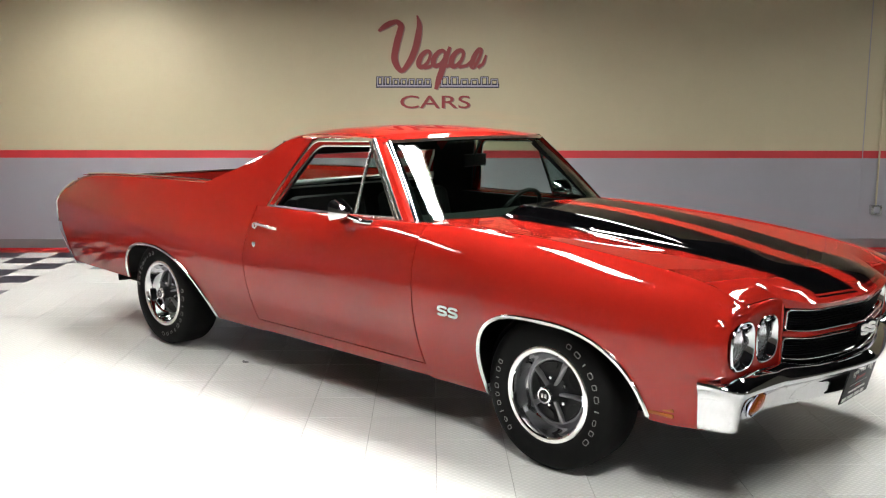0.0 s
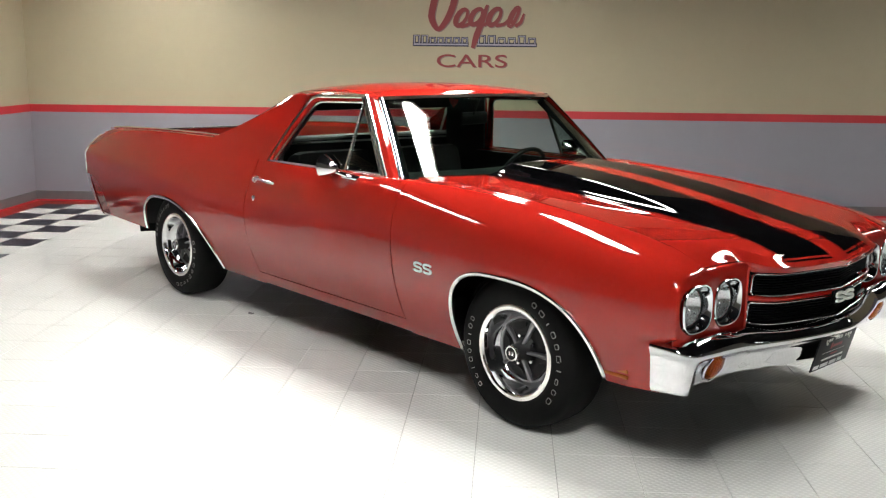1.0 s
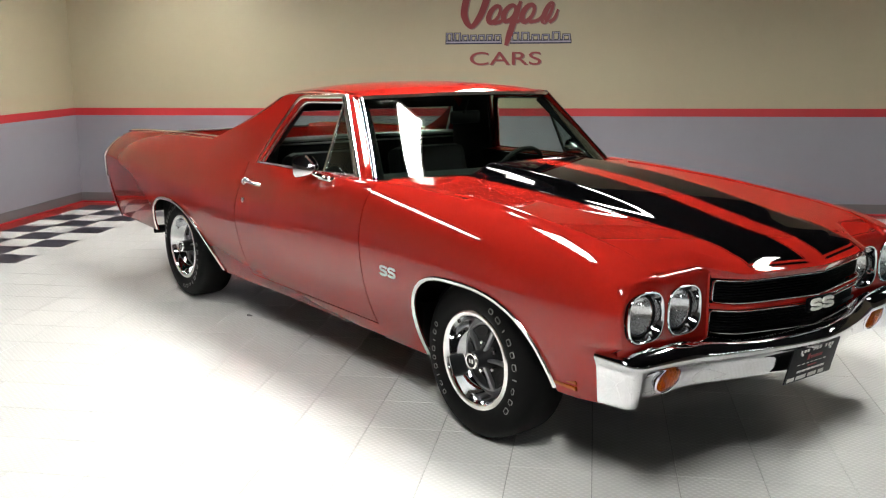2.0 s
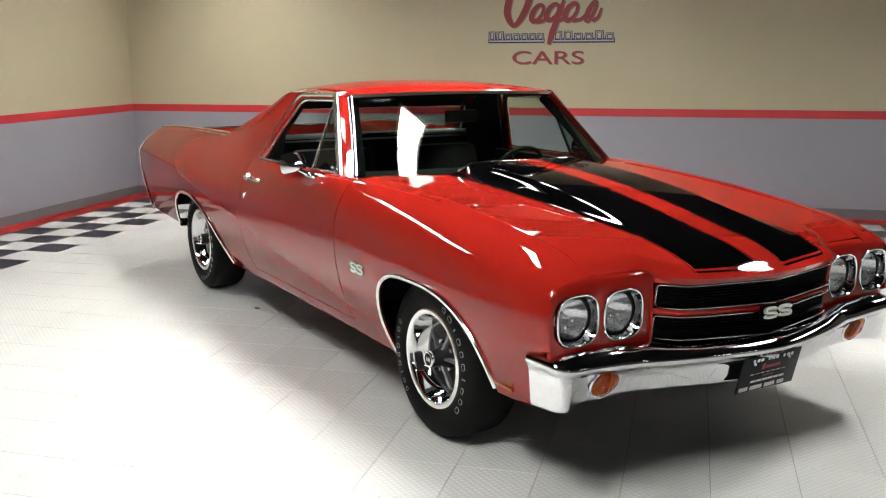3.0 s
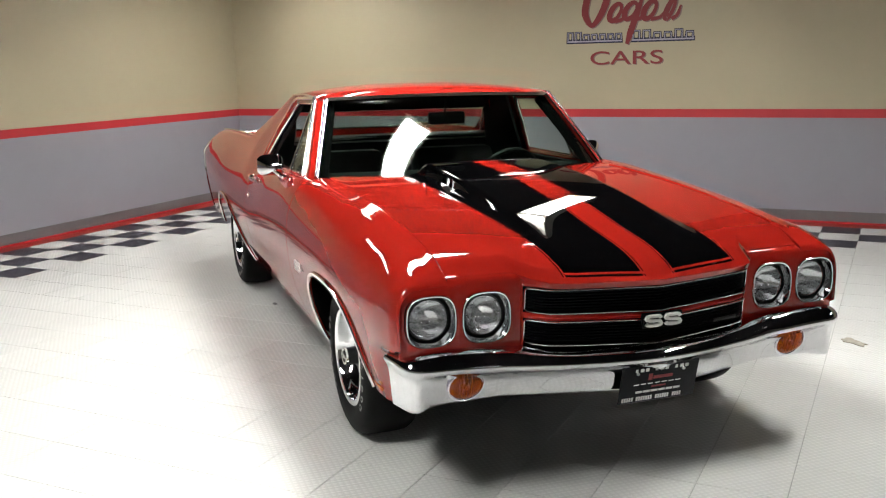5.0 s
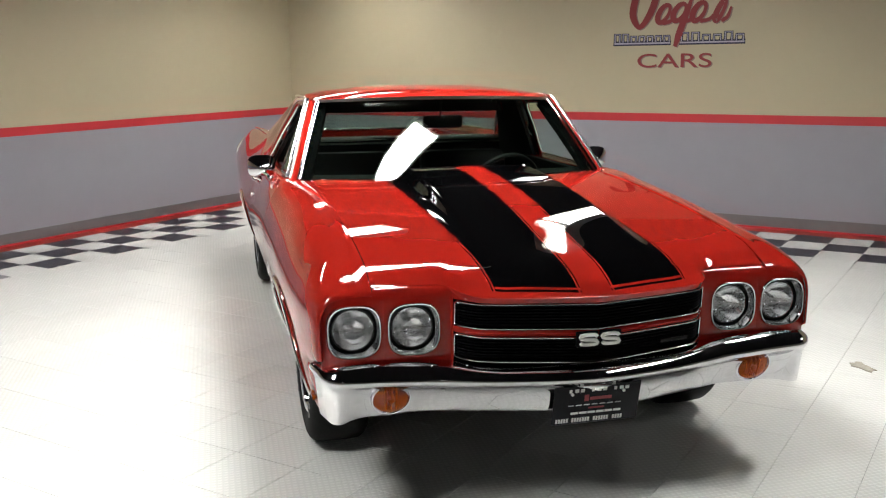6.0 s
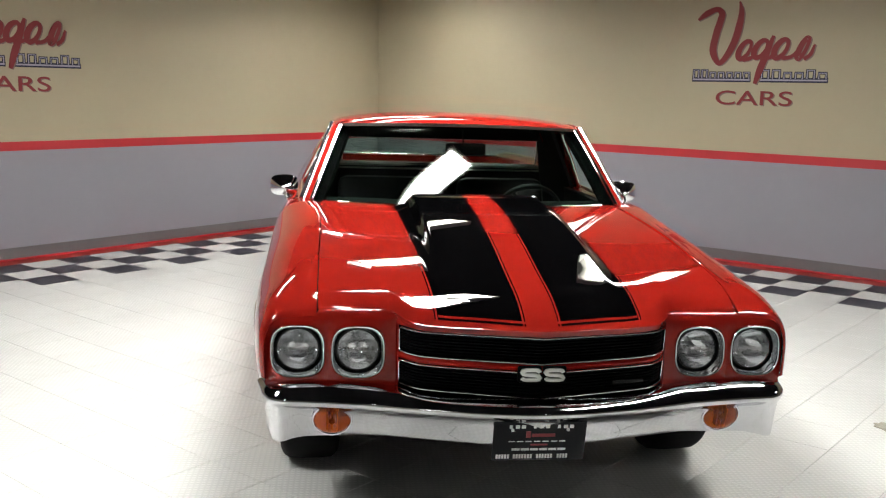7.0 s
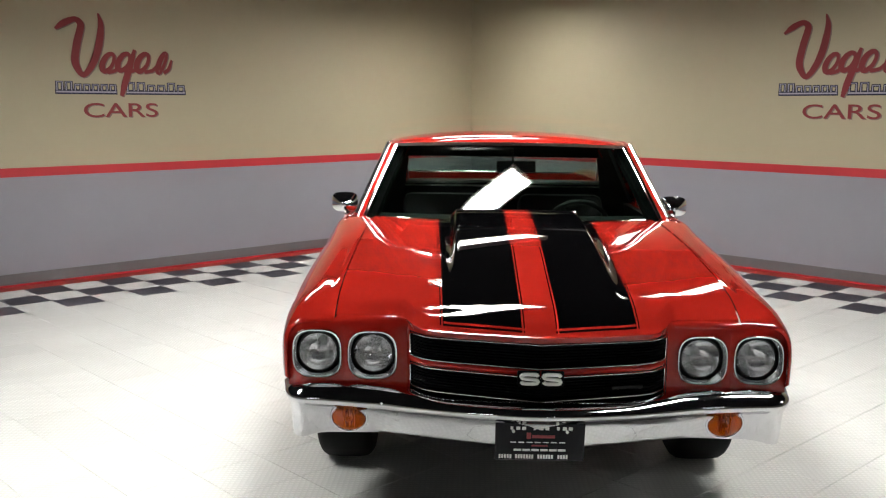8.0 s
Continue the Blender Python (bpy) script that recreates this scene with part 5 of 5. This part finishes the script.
# chrome at the tail: lamp bezel down the end of the quarter and the wrapped bumper end below it
for s in (-1, 1):
    def tail_pt(z, fwd, out):
        x = -2.716 + fwd
        p = Vector((x, s * (side_y(x, z) + out), z))
        p.x += tail_shape(p)
        return p
    bm = bmesh.new()
    sweep(bm, [tail_pt(0.655 + 0.275 * k / 16, 0.004, 0.0) for k in range(17)], ring(0.008, 8), up=(0, s, 0))
    part("tail_lamp_bezel", bm, BRIGHT, car, "bright bezel down the tail edge")
    bm = bmesh.new()
    grid(bm, lambda u, v, s=s: tail_pt(0.37 + 0.285 * u, -0.016 + 0.072 * v, 0.010 - 0.004 * (2 * v - 1) ** 2 - 0.006 * (2 * u - 1) ** 4), 16, 8)
    part("bumper_end", bm, CHROME_SOFT, car, "chrome bumper end wrapping the tail", thick=0.006)

# the body leans a little on its springs
for ob in car.children_recursive:
    if ob.name.startswith(("wheel", "tyre", "trim_ring", "spoke", "hub_cap", "rim_lip", "centre_edge", "cap_centre", "cap_mark", "vent_slot", "sidewall")) and not ob.name.startswith(("wheel_opening", "wheel_well", "wheel_spoke")):
        continue
    if ob.type == "MESH":
        for v in ob.data.vertices:
            v.co.z += LEAN_Z * v.co.y


# ---- wall signs: plain shapes in the sign's colours ----
def wall_sign(m):
    """Flat painted sign; local x along the wall, local z up, local y into the room, origin under its left end."""
    root = tagged(new("wall_sign"), "red and blue painted sign on the cream wall", "sign", "signs on the walls")
    root.matrix_world = m
    u = 0.00552

    def P(x, y):
        return Vector(((x - 665) * u, 0, (145 - y) * u))

    def ribbon(name, pts, widths, material, lift, shadow=True, closed=False):
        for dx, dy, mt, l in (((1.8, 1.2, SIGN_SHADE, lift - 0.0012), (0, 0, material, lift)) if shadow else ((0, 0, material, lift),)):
            bm = bmesh.new()
            q = [P(x + dx, y + dy) for x, y in pts]
            n = len(q)
            rows = []
            for i in range(n):
                a = q[(i - 1) % n] if closed or i else q[i]
                b = q[(i + 1) % n] if closed or i < n - 1 else q[i]
                t = (b - a).normalized()
                side = Vector((-t.z, 0, t.x))
                w = widths[min(i, len(widths) - 1)] * u / 2
                rows.append([bm.verts.new(q[i] + side * w * k + Vector((0, y, 0))) for k, y in ((-1, l), (1, l), (1, 0.0005), (-1, 0.0005))])
            for i in range(n if closed else n - 1):
                a, b = rows[i], rows[(i + 1) % n]
                for j in range(4):
                    bm.faces.new((a[j], a[(j + 1) % 4], b[(j + 1) % 4], b[j]))
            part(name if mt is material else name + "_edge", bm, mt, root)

    def smooth(knots, n):
        ts = list(range(len(knots)))
        fx, fy = curve(ts, [k[0] for k in knots]), curve(ts, [k[1] for k in knots])
        fw = curve(ts, [k[2] for k in knots])
        out = [i / n * (len(knots) - 1) for i in range(n + 1)]
        return [(fx(t), fy(t)) for t in out], [fw(t) for t in out]
    # a large tick with a curled start
    p, w = smooth([(671, 57, 4), (686, 47, 10), (702, 41, 8), (711, 50, 11), (703, 80, 12), (699, 104, 12), (711, 126, 8), (727, 108, 11), (739, 76, 12), (743, 48, 9), (739, 30, 2)], 60)
    ribbon("swoosh", p, w, SIGN_RED, 0.004)
    # a row of leaning loops joined at their feet, and one long tail
    for x, y0, y1, w, r in ((752, 88, 123, 7.5, 8.5), (778, 87, 121, 7.5, 9), (810, 86, 122, 8, 9), (844, 84, 123, 7.5, 5)):
        pts = []
        for k in range(24):
            q = 2 * math.pi * k / 24
            h = (y0 + y1) / 2 - (y1 - y0 - w) / 2 * math.sin(q)
            pts.append((x + r * math.cos(q) + ((y0 + y1) / 2 - h) * 0.42, h))
        ribbon("loop", pts, [w + 2.0 * math.cos(2 * math.pi * k / 24 - 3.5) for k in range(24)], SIGN_RED, 0.004, closed=True)
    for x0, y0, x1, y1 in ((750, 121, 771, 107), (778, 119, 803, 108), (812, 119, 836, 106), (846, 120, 861, 98)):
        p, ws = smooth([(x0, y0, 6), ((x0 + x1) / 2 + 2, (y0 + y1) / 2 + 4, 6), (x1, y1, 3)], 10)
        ribbon("link", p, ws, SIGN_RED, 0.0042)
    p, ws = smooth([(797, 84, 5), (789, 108, 10), (779, 136, 11), (772, 158, 6)], 16)
    ribbon("stroke", p, ws, SIGN_RED, 0.0044)
    # two pale bars edged in blue, with small upright blocks on them
    for x0, x1, count in ((666, 765, 7), (779, 885, 6)):
        ribbon("bar_edge", [(x0, 152), (x1, 152)], [7.4], SIGN_BLUE, 0.002, shadow=False)
        ribbon("bar", [(x0 + 1.5, 152), (x1 - 1.5, 152)], [2.4], SIGN_PALE, 0.003, shadow=False)
        for k in range(count):
            w = (x1 - x0) / count
            c = x0 + w * (k + 0.5)
            tall = 137 if k in (0, 1) or (x0 > 700 and k == 4) else 141
            ribbon("block_edge", [(c - w * 0.30, 149), (c - w * 0.30, tall), (c + w * 0.30, tall), (c + w * 0.30, 149)], [5.2], SIGN_BLUE, 0.0034, shadow=False)
            ribbon("block", [(c - w * 0.30, 150), (c - w * 0.30, tall), (c + w * 0.30, tall), (c + w * 0.30, 150)], [1.5], SIGN_PALE, 0.0042, shadow=False)
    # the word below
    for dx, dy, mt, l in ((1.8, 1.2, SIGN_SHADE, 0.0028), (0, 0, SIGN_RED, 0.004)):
        font = bpy.data.curves.new("word", "FONT")
        font.body, font.size, font.extrude, font.offset = "CARS", 1.0, 0.01, 0.004
        probe = bpy.data.objects.new("word", font)
        me = bpy.data.meshes.new_from_object(probe)
        bpy.data.objects.remove(probe)
        bm = bmesh.new()
        bm.from_mesh(me)
        bpy.data.meshes.remove(me)
        xs, ys = [v.co.x for v in bm.verts], [v.co.y for v in bm.verts]
        for v in bm.verts:
            fx, fy = (v.co.x - min(xs)) / (max(xs) - min(xs)), (v.co.y - min(ys)) / (max(ys) - min(ys))
            q = P(709 + 124 * fx + dx, 191.5 - 22.5 * fy + dy)
            v.co = (q.x, l if v.co.z > 0 else 0.0005, q.z)
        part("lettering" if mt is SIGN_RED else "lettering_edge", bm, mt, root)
    return root


def wall_matrix(a, b, z, along, inward):
    p = ROOM @ Vector((a, b, z))
    x, y = along.normalized(), inward.normalized()
    return Matrix(((x.x, y.x, 0, p.x), (x.y, y.y, 0, p.y), (0, 0, 1, p.z), (0, 0, 0, 1)))


wall_sign(wall_matrix(3.917, 0.0, 1.66, ALONG, OUT))
wall_sign(wall_matrix(0.0, 4.96, 1.66, -OUT, ALONG))

# conduit and outlet box on the sign wall
bm = bmesh.new()
block(bm, -0.055, 0.055, 0.0, 0.055, -0.05, 0.05, bevel=0.008)
box = solid("outlet_box", bm, STEEL, "grey metal outlet box on a conduit on the wall", "outlet")
box.matrix_world = wall_matrix(8.93, 0.0, 0.40, ALONG, OUT)
bm = bmesh.new()
sweep(bm, [(0, 0.025, 0.05), (0, 0.025, 1.6), (0, 0.025, ROOM_H - 0.402)], ring(0.009, 10), up=(0, 1, 0))
part("conduit", bm, CREAM, box)
bm = bmesh.new()
block(bm, -0.03, 0.03, 0.055, 0.060, -0.034, 0.034, bevel=0.002)
part("cover_plate", bm, GREY_WALL, box)
room_box("trim_wall_panel_joint", 8.766, 8.774, 0, 0.007, BASE_H, ROOM_H, GREY_WALL, "narrow upright cover strip on the wall", "wall trim")

# marks on the floor
for x, y, r, turn, lab in ((-0.77, -0.75, 0.022, 0.3, "small dark scrap of debris on the white floor"), (1.35, 1.86, 0.07, 0.9, "brown smudge of dirt on the white floor")):
    bm = bmesh.new()
    vs = []
    for k in range(18):
        a = 2 * math.pi * k / 18
        q = r * (0.7 + 0.5 * noise.noise(Vector((math.cos(a) * 1.7 + x, math.sin(a) * 1.7, 0))))
        vs.append(bm.verts.new((x + q * math.cos(a) * 1.6, y + q * math.sin(a) * 0.7, 0.0045)))
    low = [bm.verts.new(v.co - Vector((0, 0, 0.004))) for v in vs]
    bm.faces.new(vs)
    for k in range(18):
        bm.faces.new((vs[k], vs[(k + 1) % 18], low[(k + 1) % 18], low[k]))
    solid("debris" if r < 0.05 else "dirt_smudge", bm, BASEBOARD if r < 0.05 else SMUDGE, lab, "debris" if r < 0.05 else "stain")


# ---- floor tiles, last: the nearest are pieces of their own ----
def tile_mesh(name, material):
    bm = bmesh.new()
    g, h, e = 0.0006, 0.0011, TILE / 2
    lo = [bm.verts.new((sx * (e - g), sy * (e - g), -0.004)) for sx, sy in ((-1, -1), (1, -1), (1, 1), (-1, 1))]
    hi = [bm.verts.new((sx * (e - g - h), sy * (e - g - h), 0.0)) for sx, sy in ((-1, -1), (1, -1), (1, 1), (-1, 1))]
    bm.faces.new(hi)
    for k in range(4):
        bm.faces.new((lo[k], lo[(k + 1) % 4], hi[(k + 1) % 4], hi[k]))
    return mesh_of(name, bm, material, smooth=False)


TILE_MESH = {"w": tile_mesh("white_tile", TILE_WHITE), "k": tile_mesh("black_tile", TILE_BLACK), "r": tile_mesh("red_tile", TILE_RED)}
RED_EDGE = 0.20                                # the red border, then three rows of chequers
floor = bpy.data.objects["floor"]
cells = []
na, nb = int(ROOM_W / TILE), int(ROOM_L / TILE)
for i in range(na):
    for j in range(nb):
        a, b = RED_EDGE + (i + 0.5) * TILE, RED_EDGE + (j + 0.5) * TILE
        kind = "w"
        if min(i, j) < 3 and (i + j) % 2 == 0:
            kind = "k"
        p = ROOM @ Vector((a, b, 0))
        cells.append(((p - Vector((1.5, -1.6, 0))).length, kind, a, b))
cells.sort()
turn = ROOM.to_3x3()
names = {"w": "white_tile", "k": "black_tile", "r": "red_tile"}
spin = Matrix.Rotation(TURN, 4, "Z")
near = {"w": 250, "k": 50}
far = {"w": bmesh.new(), "k": bmesh.new()}
for d, kind, a, b in cells:
    p = ROOM @ Vector((a, b, 0))
    if near[kind] > 0:
        near[kind] -= 1
        ob = new(names[kind], TILE_MESH[kind])
        ob.parent = floor
        ob.matrix_world = Matrix.Translation(p) @ spin
    else:
        bm, e = far[kind], TILE / 2 - 0.0012
        quad = [Matrix.Translation(p) @ spin @ Vector((sx * e, sy * e, 0)) for sx, sy in ((-1, -1), (1, -1), (1, 1), (-1, 1))]
        top = [bm.verts.new(q) for q in quad]
        low = [bm.verts.new(q - Vector((0, 0, 0.004))) for q in quad]
        bm.faces.new(top)
        for k in range(4):
            bm.faces.new((low[k], low[(k + 1) % 4], top[(k + 1) % 4], top[k]))
for kind, bm in far.items():
    tagged(part(names[kind] + "s", bm, TILE_WHITE if kind == "w" else TILE_BLACK, floor), kind="stuff")
for a0, a1, b0, b1 in ((0.0, ROOM_W, 0.0, RED_EDGE - 0.001), (0.0, RED_EDGE - 0.001, RED_EDGE - 0.001, ROOM_L)):
    bm = bmesh.new()
    block(bm, a0, a1, b0, b1, -0.004, 0.0)
    bmesh.ops.transform(bm, matrix=ROOM, verts=bm.verts)
    part("red_border", bm, TILE_RED, floor, "red border tiles along the wall")
